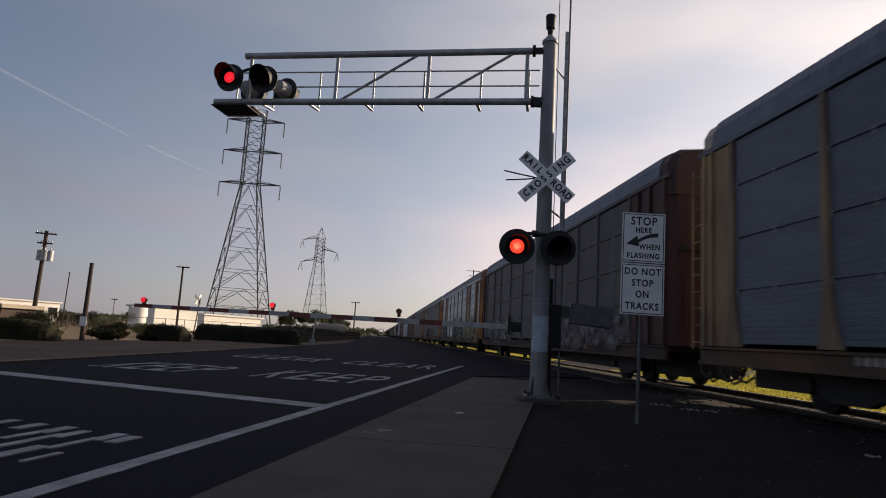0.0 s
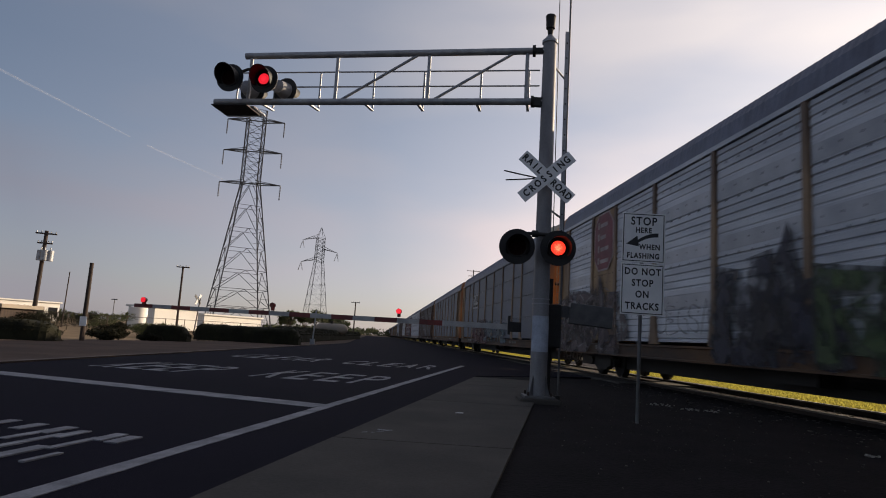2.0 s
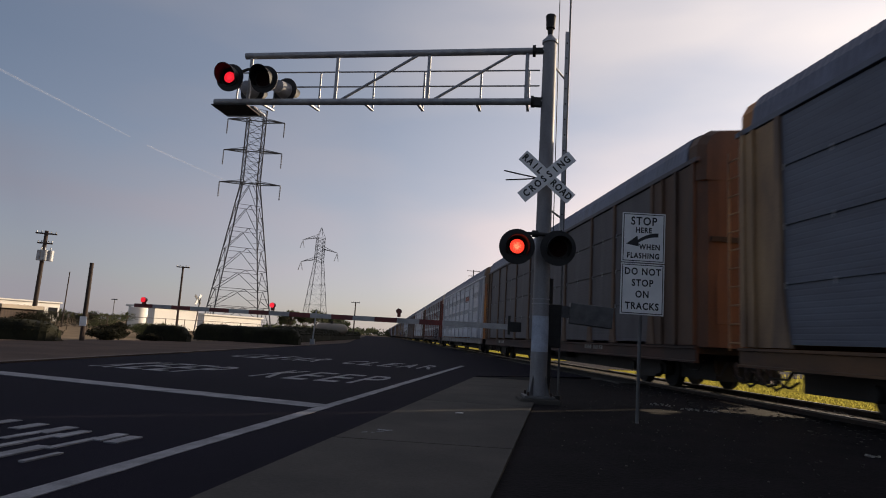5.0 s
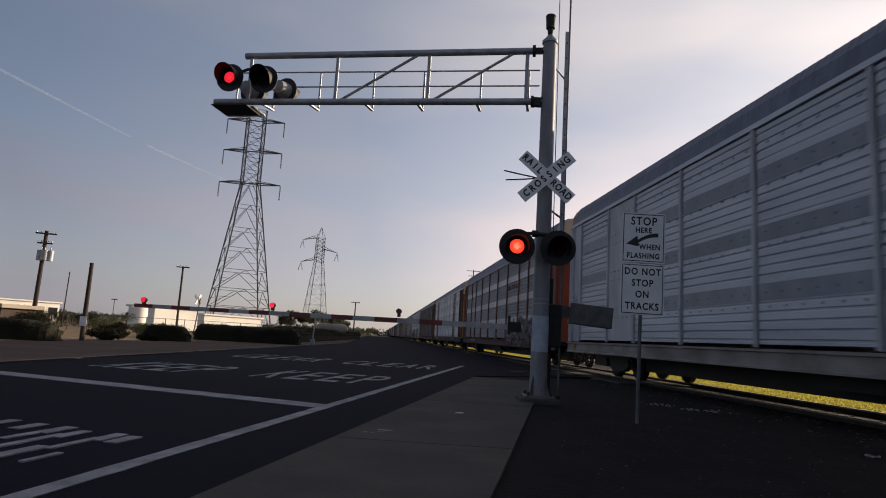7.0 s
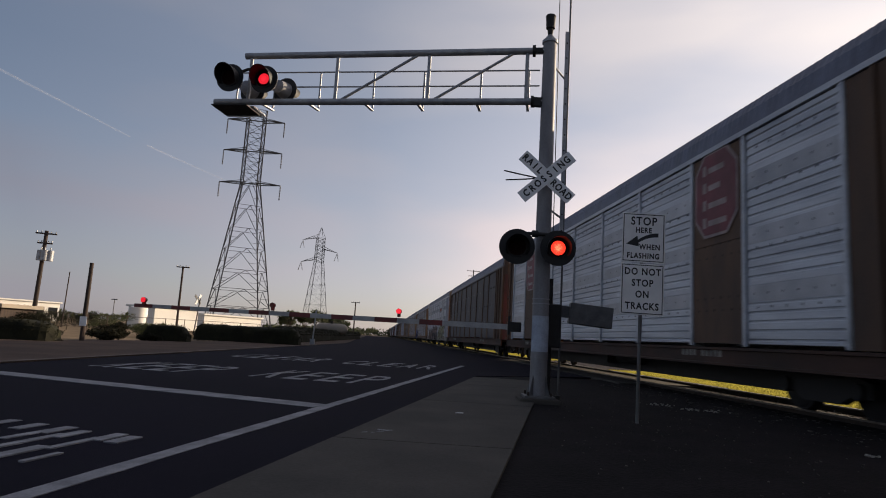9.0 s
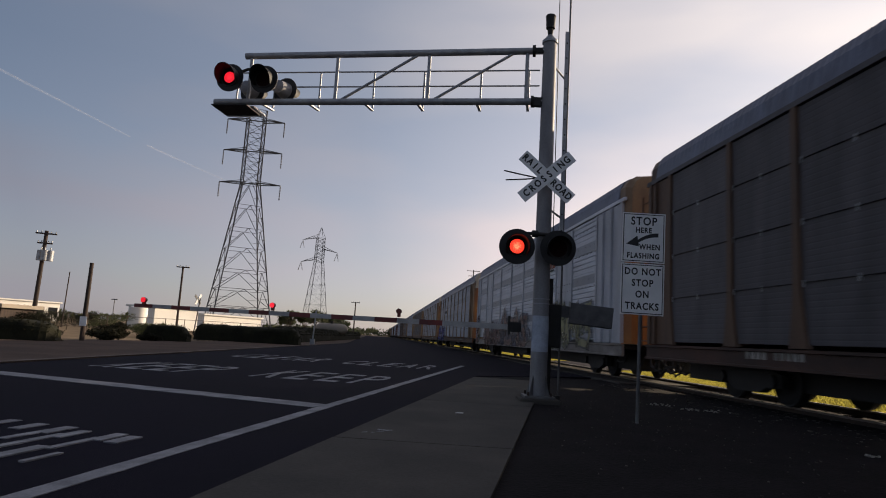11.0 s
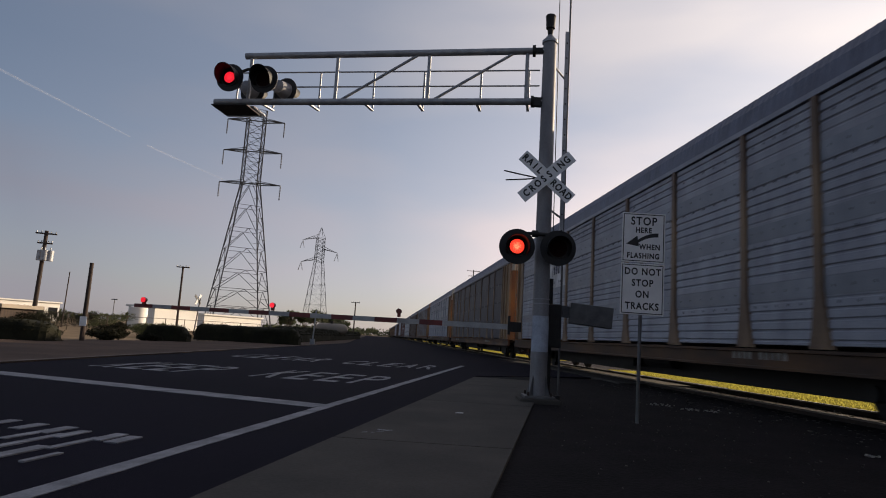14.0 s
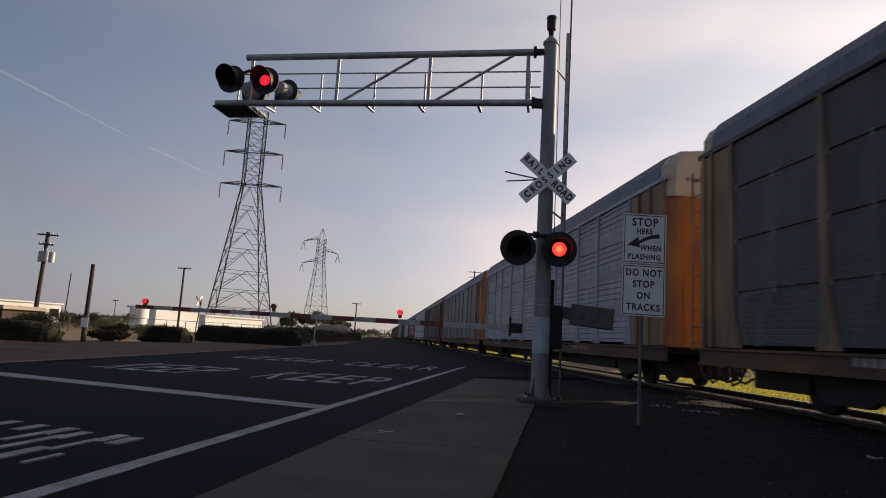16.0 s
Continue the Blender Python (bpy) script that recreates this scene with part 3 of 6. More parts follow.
for k in range(4):
    bm = bmesh.new()
    a = radians(90 * k + 45)
    c = MAST + Vector((0.27 * math.cos(a), 0.27 * math.sin(a), 0)) * 0.98
    tube(bm, c + Vector((0, 0, 0.05)), c + Vector((0, 0, 0.16)), 0.018, n=8)
    part("bolt", bm, RUST, signal)
bm = bmesh.new()
box(bm, MAST.x - 0.33, MAST.x + 0.33, MAST.y - 0.33, MAST.y + 0.33, -0.3, 0.06, None, 0.02)
tagged(part("signal_foundation", bm, CONCRETE), "concrete foundation block under the signal mast", "foundation")
# mast top and bell
bm = bmesh.new()
tube(bm, MAST + Vector((0, 0, 6.33)), MAST + Vector((0, 0, 6.38)), 0.14, 0.14, n=28)
tube(bm, MAST + Vector((0, 0, 6.38)), MAST + Vector((0, 0, 6.50)), 0.13, 0.035, n=28)
part("mast_cap", bm, GALV, signal, "", None, True)
bm = bmesh.new()
tube(bm, MAST + Vector((0, 0, 6.48)), MAST + Vector((0, 0, 6.58)), 0.04, 0.055, n=16)
tube(bm, MAST + Vector((0, 0, 6.58)), MAST + Vector((0, 0, 6.62)), 0.055, 0.045, n=16)
tube(bm, MAST + Vector((0, 0, 6.62)), MAST + Vector((0, 0, 6.84)), 0.078, 0.088, n=20)
tube(bm, MAST + Vector((0, 0, 6.84)), MAST + Vector((0, 0, 6.87)), 0.095, 0.085, n=20)
part("bell", bm, STEEL, signal, "dark electronic crossing bell", None, True)

# the overhead arm: two main tubes, uprights, diagonals, walkway and its hand rails
TIP_U, TIP_L = Vector((-4.06, 11.77, 6.19)), Vector((-4.60, 11.84, 5.25))
ROOT_U, ROOT_L = Vector((1.66, 10.80, 6.19)), Vector((1.66, 10.80, 5.23))
for a, b in ((ROOT_U, TIP_U), (ROOT_L, TIP_L)):
    part("arm_tube", tube(bmesh.new(), a, b, 0.062, n=20), GALV, signal, "round galvanised main tube", None, True)


def along(a, b, x):
    return a.lerp(b, (a.x - x) / (a.x - b.x))


BACK = Vector((0.10, 0.62, 0.0))     # the walkway runs behind the arm
for x in (1.33, -0.45, -2.2, -3.93):
    part("upright", tube(bmesh.new(), along(ROOT_L, TIP_L, x), along(ROOT_U, TIP_U, x), 0.034, n=12), GALV, signal, "", None, True)
for x0, x1 in ((-0.40, 1.15), (-2.15, -0.60)):
    part("diagonal", tube(bmesh.new(), along(ROOT_L, TIP_L, x0), along(ROOT_U, TIP_U, x1), 0.026, n=12), GALV, signal, "", None, True)
for dz in (0.56, 0.87):
    part("hand_rail", tube(bmesh.new(), along(ROOT_L, TIP_L, 1.55) + BACK + Vector((0, 0, dz)), along(ROOT_L, TIP_L, -4.55) + BACK + Vector((0, 0, dz)), 0.016, n=8), GALV, signal)
for x in (1.35, 0.45, -0.65, -1.65, -2.75, -3.7, -4.5):
    p = along(ROOT_L, TIP_L, x) + BACK
    part("rail_post", tube(bmesh.new(), p + Vector((0, 0, 0.12)), p + Vector((0, 0, 0.87)), 0.02, n=8), GALV, signal)
    bm = bmesh.new()
    q = along(ROOT_L, TIP_L, x)
    box(bm, -0.025, 0.025, -0.03, 0.66, -0.02, 0.01, pose(q.x, q.y, q.z, 7, 0, -9))
    part("bracket", bm, GALV, signal)
bm = bmesh.new()
d = (TIP_L - ROOT_L).normalized()
L = (TIP_L - ROOT_L).length
base = Matrix.Translation(ROOT_L) @ pose(0, 0, 0, 0, 0, math.degrees(math.atan2(d.y, d.x)))
for k in range(9):
    box(bm, L - 0.78, L + 0.05, -0.62 + k * 0.062, -0.60 + k * 0.062, -0.055, -0.02, base)
part("walkway", bm, GALV, signal, "open steel grating by the lamps")
bm = bmesh.new()
box(bm, L - 0.72, L + 0.0, -0.48, 0.12, -0.085, -0.06, base)
part("end_platform", bm, STEEL, signal, "dark end platform plate")
for r in (ROOT_U, ROOT_L):
    bm = bmesh.new()
    e = along(r, TIP_U if r is ROOT_U else TIP_L, 1.42)
    tube(bm, e, e.lerp(r, 0.22), 0.105, n=20)
    part("flange", bm, STEEL, signal, "bolted flange", None, True)
    bm = bmesh.new()
    hh = 0.05 if r is ROOT_U else 0.10
    box(bm, 1.45, 1.62, r.y - 0.05, r.y + 0.05, r.z - hh, r.z + hh * 0.6, None, 0.006)
    part("bracket", bm, STEEL, signal)

# flashers on the mast and at the arm's end, front and back
UP = pose(0, 0, 0, 90, 0, 0)


def facing(p, turn, tip=0.0):
    return Matrix.Translation(p) @ pose(0, 0, 0, 0, 0, turn) @ pose(0, 0, 0, 90 + tip, 0, 0)


flasher(signal, facing((1.235, 10.48, 2.545), -2), True, LAMP_GLOW)
flasher(signal, facing((1.925, 10.48, 2.555), -2), False, LAMP_GLOW)
flasher(signal, facing((-4.20, 11.40, 5.585), -10), True, LAMP_GLOW_FAR, 0.27, 0.152, 0.70)
flasher(signal, facing((-3.56, 11.42, 5.60), -10), False, LAMP_GLOW_FAR, 0.27, 0.152, 0.70)
flasher(signal, facing((-4.02, 12.25, 5.66), 165), False, LAMP_GLOW_FAR, 0.27, 0.152, 0.70)
flasher(signal, facing((-3.36, 12.22, 5.70), 160), True, LAMP_GLOW_FAR, 0.27, 0.152, 0.70)
bm = bmesh.new()
path_tube(bm, [(1.28, 10.62, 2.62), (1.40, 10.62, 2.80), (1.58, 10.62, 2.80), (1.85, 10.64, 2.80), (1.90, 10.62, 2.66)], 0.032, 10)
tube(bm, (1.50, 10.62, 2.80), (1.60, 10.62, 2.80), 0.06, n=12)
part("crossarm", bm, STEEL, signal, "black lamp crossarm", None, True)
bm = bmesh.new()
path_tube(bm, [(-4.16, 11.55, 5.72), (-3.95, 11.62, 5.86), (-3.72, 11.62, 5.86), (-3.55, 11.55, 5.72)], 0.03, 10)
tube(bm, (-3.93, 11.77, 5.25), (-3.93, 11.77, 6.1), 0.03, n=10)
path_tube(bm, [(-3.93, 11.77, 5.80), (-3.50, 12.1, 5.8), (-3.32, 12.2, 5.74)], 0.025, 8)
part("crossarm", bm, STEEL, signal, "black lamp crossarm", None, True)

# crossbuck
buck = thing("crossbuck", "white crossed blades lettered in black, on the mast", "railroad sign")
CB = (1.705, 10.56, 3.79)
for sgn, words in ((1, (("CROSSING", 0.0),)), (-1, (("RAIL", -0.33), ("ROAD", 0.33)))):
    m = facing(CB, FACE) @ pose(0, 0, 0.012 if sgn > 0 else 0.0, 0, 0, 42 * sgn)
    part("blade", box(bmesh.new(), -0.565, 0.565, -0.108, 0.108, 0.0, 0.005, m, 0.002), SIGN_WHITE, buck, "white reflective blade")
    for w, x in words:
        for i, ch in enumerate(w):
            k = (i - (len(w) - 1) / 2)
            xx = k * (0.128 if w == "CROSSING" else 0.112) + x
            letters("letter", ch, 0.165, SIGN_BLACK, buck, m @ pose(xx, 0, 0.007), 0.001, 0.85, 0.006)
bm = bmesh.new()
path_tube(bm, [(1.60, 10.72, 3.80), (1.20, 10.7, 3.86), (0.98, 10.7, 3.90)], 0.012, 6)
path_tube(bm, [(1.60, 10.72, 3.80), (1.25, 10.72, 3.76), (1.02, 10.72, 3.74)], 0.012, 6)
part("bracket", bm, STEEL, buck)

# ladder behind the mast and a slender whip pole
ladder = thing("ladder", "narrow grey steel ladder behind the mast", "ladder")
for k in (1.0, 1.04):
    x, y = 2.12 * k, 11.3 * k
    part("stile", box(bmesh.new(), x - 0.032, x + 0.032, y - 0.012, y + 0.012, 2.5, 6.80 * k), GALV, ladder)
for k in range(8, 22):
    part("rung", tube(bmesh.new(), (2.12, 11.27, 0.3 + k * 0.30), (2.205, 11.76, 0.3 + k * 0.30), 0.014, n=6), STEEL, ladder)
for z in (5.95, 3.3):
    part("bracket", tube(bmesh.new(), (1.80, 10.85, z), (2.09, 11.3, z - 0.05), 0.018, n=6), GALV, ladder)
whip = thing("whip_pole", "thin pale pole rising above the signal", "pole")
part("pole", tube(bmesh.new(), (2.21, 11.6, 0.0), (2.24, 11.6, 13.0), 0.019, n=8), POST_STEEL, whip)
part("cable", tube(bmesh.new(), (2.03, 11.6, 3.0), (1.99, 11.6, 13.0), 0.008, n=6), STEEL, whip)
part("foot", tube(bmesh.new(), (2.21, 11.6, -0.06), (2.21, 11.6, 0.05), 0.05, n=10), STEEL, whip)

# gate: stand, mechanism, counterweight and striped arm
gate = thing("crossing_gate", "lowered red and white striped crossing gate with lamps", "crossing gate")
G0, G1 = Vector((1.45, 10.98, 1.21)), Vector((-6.1, 12.75, 1.255))
stripes, n = (GATE_WHITE, GATE_RED), 18
for k in range(n):
    a, b = G0.lerp(G1, 0.02 + 0.98 * k / n), G0.lerp(G1, 0.02 + 0.98 * (k + 1) / n)
    h = 0.047 - 0.010 * k / n
    m = Matrix.Translation(a) @ (b - a).to_track_quat("X", "Z").to_matrix().to_4x4()
    part("arm_section", box(bmesh.new(), 0, (b - a).length, -0.012, 0.012, -h, h, m), stripes[k % 2 if k > 2 else 0], gate, "red reflective band" if k % 2 and k > 2 else "white reflective band")
for p, first in (((-5.86, 12.62, 1.37), None), ((-3.14, 11.98, 1.385), True), ((-0.72, 11.4, 1.385), False)):
    bm = bmesh.new()
    tube(bm, Vector(p) + Vector((0, 0.05, 0)), Vector(p) + Vector((0, -0.02, 0)), 0.047, n=16)
    box(bm, p[0] - 0.03, p[0] + 0.03, p[1] - 0.02, p[1] + 0.04, p[2] - 0.10, p[2] - 0.04)
    part("arm_lamp", bm, ARM_LENS, gate, "small red gate lamp")
    m = facing(p, -8) @ pose(0, 0, 0.035)
    if first is None:
        part("lamp_face", prism(bmesh.new(), disc_poly(0, 0, 0.05), 0, 0.01, m), LAMP_GLOW_FAR, gate, "lit red lamp")
    else:
        reflector(gate, 0.05, m, LAMP_GLOW_FAR, first, ARM_LENS)
bm = bmesh.new()
tube(bm, (1.93, 11.15, -0.06), (1.93, 11.15, 2.1), 0.055, n=16)
part("stand", bm, STEEL, gate, "dark gate stand post", None, True)
bm = bmesh.new()
box(bm, 1.84, 2.12, 11.0, 11.35, 0.9, 1.65, None, 0.02)
part("mechanism", bm, STEEL, gate, "dark gate mechanism case")
bm = bmesh.new()
m = pose(2.62, 11.15, 1.50, 0, 5, -6)
box(bm, -0.34, 0.40, -0.14, 0.14, -0.19, 0.17, m, 0.012)
box(bm, -0.62, -0.30, -0.05, 0.05, -0.10, 0.10, m)
for k in range(2):
    box(bm, -0.20 + k * 0.14, -0.185 + k * 0.14, -0.15, -0.139, 0.02, 0.15, m)
part("counterweight", bm, POST_STEEL, gate, "grey steel counterweight box")
bm = bmesh.new()
box(bm, 1.22, 1.42, 10.94, 11.06, 1.13, 1.30, None, 0.01)
box(bm, 1.19, 1.23, 10.94, 11.0, 1.08, 1.40)
part("arm_bracket", bm, STEEL, gate, "arm clamp")

# road signs on their post
post = thing("stop_sign_post", "white black-lettered signs on a slim steel post", "road sign")
bm = bmesh.new()
tube(bm, (2.70, 8.62, -0.4), (2.745, 8.62, 2.6), 0.024, n=12)
part("post", bm, POST_STEEL, post, "thin grey steel post", None, True)


def plate(cx, cz, w, h, rows):
    m = facing((cx, 8.575, cz), -3) @ pose(0, 0, 0, 0, 0, -0.8)
    part("plate", box(bmesh.new(), -w / 2, w / 2, -h / 2, h / 2, 0.0, 0.004, m, 0.0015), SIGN_WHITE, post, "white reflective sign plate")
    bm = bmesh.new()
    e, t = 0.016, 0.011
    for x0, x1, y0, y1 in ((-w / 2 + e, w / 2 - e, h / 2 - e - t, h / 2 - e), (-w / 2 + e, w / 2 - e, -h / 2 + e, -h / 2 + e + t), (-w / 2 + e, -w / 2 + e + t, -h / 2 + e + t, h / 2 - e - t), (w / 2 - e - t, w / 2 - e, -h / 2 + e + t, h / 2 - e - t)):
        box(bm, x0, x1, y0, y1, 0.004, 0.0055, m)
    part("border", bm, SIGN_BLACK, post)
    for text, x, y, size in rows:
        letters("lettering", text, size * 0.97, SIGN_BLACK, post, m @ pose(x, y, 0.005), 0.0006, 0.84, 0.0036, space=1.16)
    return m


m = plate(2.745, 2.475, 0.585, 0.69, (("STOP", 0, 0.225, 0.165), ("HERE", 0, 0.10, 0.105), ("WHEN", 0.085, -0.13, 0.105), ("FLASHING", 0, -0.255, 0.105)))
bm = bmesh.new()
top, bot = [], []
for k in range(9):
    a = k / 8
    x = 0.20 - 0.30 * a
    y = 0.042 - 0.115 * a * a
    top.append((x, y + 0.030 - 0.006 * a))
    bot.append((x, y - 0.026 + 0.004 * a))
prism(bm, (top + bot[::-1])[::-1], 0.004, 0.0055, m)
prism(bm, [(-0.085, 0.025), (-0.235, -0.095), (-0.06, -0.125)], 0.004, 0.0055, m)
part("arrow", bm, SIGN_BLACK, post, "curved black arrow")
plate(2.735, 1.765, 0.585, 0.70, (("DO NOT", 0, 0.235, 0.135), ("STOP", 0, 0.08, 0.135), ("ON", 0, -0.075, 0.135), ("TRACKS", 0, -0.235, 0.135)))


# ---------------------------------------------------------------- the train
HALF, LENGTH, PITCH = 1.53, 27.4, 28.87
BAY, BAYS = 2.66, 9
Z_SILL, Z_PANEL, Z_EAVE = 1.01, 1.03, 5.20
POSTS = (-12.35, -9.72, -7.70, -5.0, -2.1, 0.8, 3.7, 6.6, 8.65, 11.3)      # narrow second and eighth bays
SEAMS = (2.08, 3.10, 4.15)
CATALOG = {}


def strip_mesh(name, profile, x0, x1, back=0.04):
    """A sheet with that outline of (z, y) on the near side, running in x, with a plain back."""
    bm = bmesh.new()
    ends = []
    for x in (x0, x1):
        ends.append([bm.verts.new((x, y, z)) for z, y in profile])
    for i in range(len(profile) - 1):
        bm.faces.new((ends[0][i], ends[1][i], ends[1][i + 1], ends[0][i + 1]))
    bk = [[bm.verts.new((x, -HALF + back, z)) for z in (profile[0][0], profile[-1][0])] for x in (x0, x1)]
    bm.faces.new((bk[0][0], bk[0][1], bk[1][1], bk[1][0]))
    bm.faces.new(ends[0] + [bk[0][1], bk[0][0]])
    bm.faces.new((ends[1] + [bk[1][1], bk[1][0]])[::-1])
    bm.faces.new((ends[0][0], bk[0][0], bk[1][0], ends[1][0]))
    bm.faces.new((ends[0][-1], ends[1][-1], bk[1][1], bk[0][1]))
    return mesh_of(name, bm)


def ribbed_profile():
    """Pressed sheet: groups of open grooves between flat perforated bands."""
    out, z = [(Z_PANEL + 0.06, -HALF)], Z_PANEL + 0.10
    k = 0
    while z < Z_EAVE - 0.22:
        flat = k % 7 in (4, 5, 6)
        if not flat:
            out += [(z, -HALF), (z + 0.02, -HALF + 0.020), (z + 0.04, -HALF + 0.020), (z + 0.06, -HALF - 0.004)]
        else:
            out += [(z, -HALF), (z + 0.012, -HALF + 0.010), (z + 0.03, -HALF + 0.010), (z + 0.05, -HALF)]
        z += 0.165
        k += 1
    return out + [(Z_EAVE - 0.125, -HALF)]


def seamed_profile():
    """Nearly flat sheet: faint pressed ribs and three open seams."""
    out, z = [(Z_PANEL + 0.06, -HALF)], Z_PANEL + 0.12
    seams = list(SEAMS)
    while z < Z_EAVE - 0.22:
        if seams and z > seams[0] - 0.07:
            z = seams.pop(0)
            out += [(z - 0.024, -HALF), (z - 0.018, -HALF + 0.035), (z + 0.018, -HALF + 0.035), (z + 0.024, -HALF)]
        else:
            out += [(z, -HALF), (z + 0.02, -HALF + 0.0022), (z + 0.04, -HALF)]
        z += 0.102
    return out + [(Z_EAVE - 0.125, -HALF)]


CATALOG["ribbed"] = strip_mesh("ribbed_panel", ribbed_profile(), 0.085, BAY - 0.085)
CATALOG["seamed"] = strip_mesh("seamed_panel", seamed_profile(), 0.085, BAY - 0.085)
CATALOG["plain"] = strip_mesh("plain_panel", [(Z_PANEL + 0.06, -HALF), (3.1, -HALF), (3.105, -HALF + 0.01), (3.115, -HALF + 0.01), (3.12, -HALF), (Z_EAVE - 0.125, -HALF)], 0.085, BAY - 0.085)

# hardware that shows as pale clips and dark bolts on a panel
bm = bmesh.new()
for zz in SEAMS:
    for xx in (0.13, BAY / 2, BAY - 0.13):
        box(bm, xx - 0.018, xx + 0.018, -HALF - 0.014, -HALF - 0.001, zz - 0.055, zz + 0.055)
CATALOG["clips"] = mesh_of("clips", bm)
bm = bmesh.new()
for zz in (1.75, 2.0, 2.85, 3.1, 3.95, 4.2, 4.75):
    for k in range(6):
        xx = 0.3 + k * 0.41 + (0.1 if int(zz * 4) % 2 else 0)
        box(bm, xx - 0.014, xx + 0.014, -HALF - 0.008, -HALF + 0.03, zz - 0.02, zz + 0.02)
CATALOG["bolts"] = mesh_of("bolts", bm)

bm = bmesh.new()
box(bm, 0.09, BAY - 0.09, -HALF - 0.006, -HALF + 0.03, -0.15, 0.15)
CATALOG["band"] = mesh_of("perforated_band", bm)

# post with flared gusset foot
bm = bmesh.new()
prof = [(-0.23, Z_SILL + 0.02), (0.23, Z_SILL + 0.02), (0.17, Z_SILL + 0.30), (0.085, Z_SILL + 0.95), (0.065, Z_EAVE - 0.10), (-0.065, Z_EAVE - 0.10), (-0.085, Z_SILL + 0.95), (-0.17, Z_SILL + 0.30)]
a = [bm.verts.new((x, -HALF - 0.055, z)) for x, z in prof]
b = [bm.verts.new((x * 1.15, -HALF + 0.03, z)) for x, z in prof]
bm.faces.new(a)
bm.faces.new(b[::-1])
for i in range(8):
    bm.faces.new((a[i], b[i], b[(i + 1) % 8], a[(i + 1) % 8]))
CATALOG["post"] = mesh_of("post", bm)

bm = bmesh.new()   # slim post without a gusset
box(bm, -0.05, 0.05, -HALF - 0.045, -HALF + 0.03, Z_SILL + 0.02, Z_EAVE - 0.10, None, 0.008)
CATALOG["slim_post"] = mesh_of("post", bm)

# side sill, a channel with lips
bm = bmesh.new()
prof = [(-HALF + 0.04, 0.66), (-HALF - 0.07, 0.66), (-HALF - 0.07, 0.70), (-HALF - 0.03, 0.71), (-HALF - 0.03, Z_SILL - 0.06), (-HALF - 0.07, Z_SILL - 0.05), (-HALF - 0.07, Z_SILL), (-HALF + 0.04, Z_SILL)]
prism(bm, prof, -LENGTH / 2 + 0.1, LENGTH / 2 - 0.1, Matrix(((0, 0, 1, 0), (1, 0, 0, 0), (0, 1, 0, 0), (0, 0, 0, 1))))
CATALOG["sill"] = mesh_of("side_sill", bm)
bm = bmesh.new()
box(bm, -LENGTH / 2 + 0.3, LENGTH / 2 - 0.3, -HALF + 0.04, HALF - 0.04, 0.86, Z_SILL - 0.01)
for k in range(9):
    x = -10.4 + k * 2.6
    box(bm, x - 0.06, x + 0.06, -HALF + 0.04, HALF - 0.04, 0.66, 0.86)
box(bm, -LENGTH / 2 + 0.75, LENGTH / 2 - 0.75, -0.75, 0.75, 0.27, 0.86)
box(bm, -LENGTH / 2 - 0.1, LENGTH / 2 + 0.1, -0.32, 0.32, 0.58, 0.92)
box(bm, -1.2, 0.4, -1.15, -0.6, 0.42, 0.84)
tube(bm, (1.0, -0.95, 0.62), (2.6, -0.95, 0.62), 0.17, n=12)
CATALOG["deck"] = mesh_of("underframe", bm)

# roof: cross-ribbed arch with its eave channel
ARCH = [(-1.53, 5.10), (-1.555, 5.20), (-1.50, 5.55), (-1.40, 5.76), (-1.20, 5.88), (-0.7, 5.97), (0.0, 6.02)]
ARCH = ARCH + [(-y, z) for y, z in ARCH[-2::-1]]
bm = bmesh.new()
rows = []
x = -LENGTH / 2 + 0.55
xs = []
while x < LENGTH / 2 - 0.65:
    xs += [(x, 0.0), (x + 0.11, 0.0), (x + 0.13, 0.012), (x + 0.17, 0.012)]
    x += 0.19
xs.append((LENGTH / 2 - 0.55, 0.0))
for x, dz in xs:
    rows.append([bm.verts.new((x, y + (0 if z < 5.3 else dz * 0.4 * (1 if y > 0 else -1)), z + (0 if z < 5.3 else dz * 0.8))) for y, z in ARCH])
for r0, r1 in zip(rows, rows[1:]):
    for i in range(len(ARCH) - 1):
        bm.faces.new((r0[i], r0[i + 1], r1[i + 1], r1[i]))
bm.faces.new(rows[0][::-1])
bm.faces.new(rows[-1])
CATALOG["roof"] = mesh_of("roof", bm)
bm = bmesh.new()
box(bm, -LENGTH / 2 + 0.05, LENGTH / 2 - 0.05, -HALF - 0.05, -HALF + 0.03, Z_EAVE - 0.10, Z_EAVE + 0.0)
CATALOG["top_rail"] = mesh_of("top_rail", bm)

# end of the side: plain pressed leaf with a folded edge, seen at both ends
for key, x0, x1, ribs in (("front_leaf", POSTS[-1] + 0.07, 13.44, ((11.95, 0.05), (12.62, 0.10))), ("rear_leaf", -13.44, POSTS[0] - 0.07, ((-13.10, 0.06),))):
    bm = bmesh.new()
    box(bm, x0, x1, -HALF - 0.015, -HALF + 0.04, Z_PANEL, Z_EAVE - 0.12)
    for xx, ww in ribs:
        box(bm, xx, xx + ww, -HALF - 0.085, -HALF - 0.015, Z_PANEL, Z_EAVE - 0.12)
    edge = x1 if x1 > 0 else x0
    box(bm, edge - 0.06, edge + 0.06, -HALF - 0.05, -HALF + 0.05, Z_PANEL, Z_EAVE - 0.02)
    CATALOG[key] = mesh_of(key, bm)
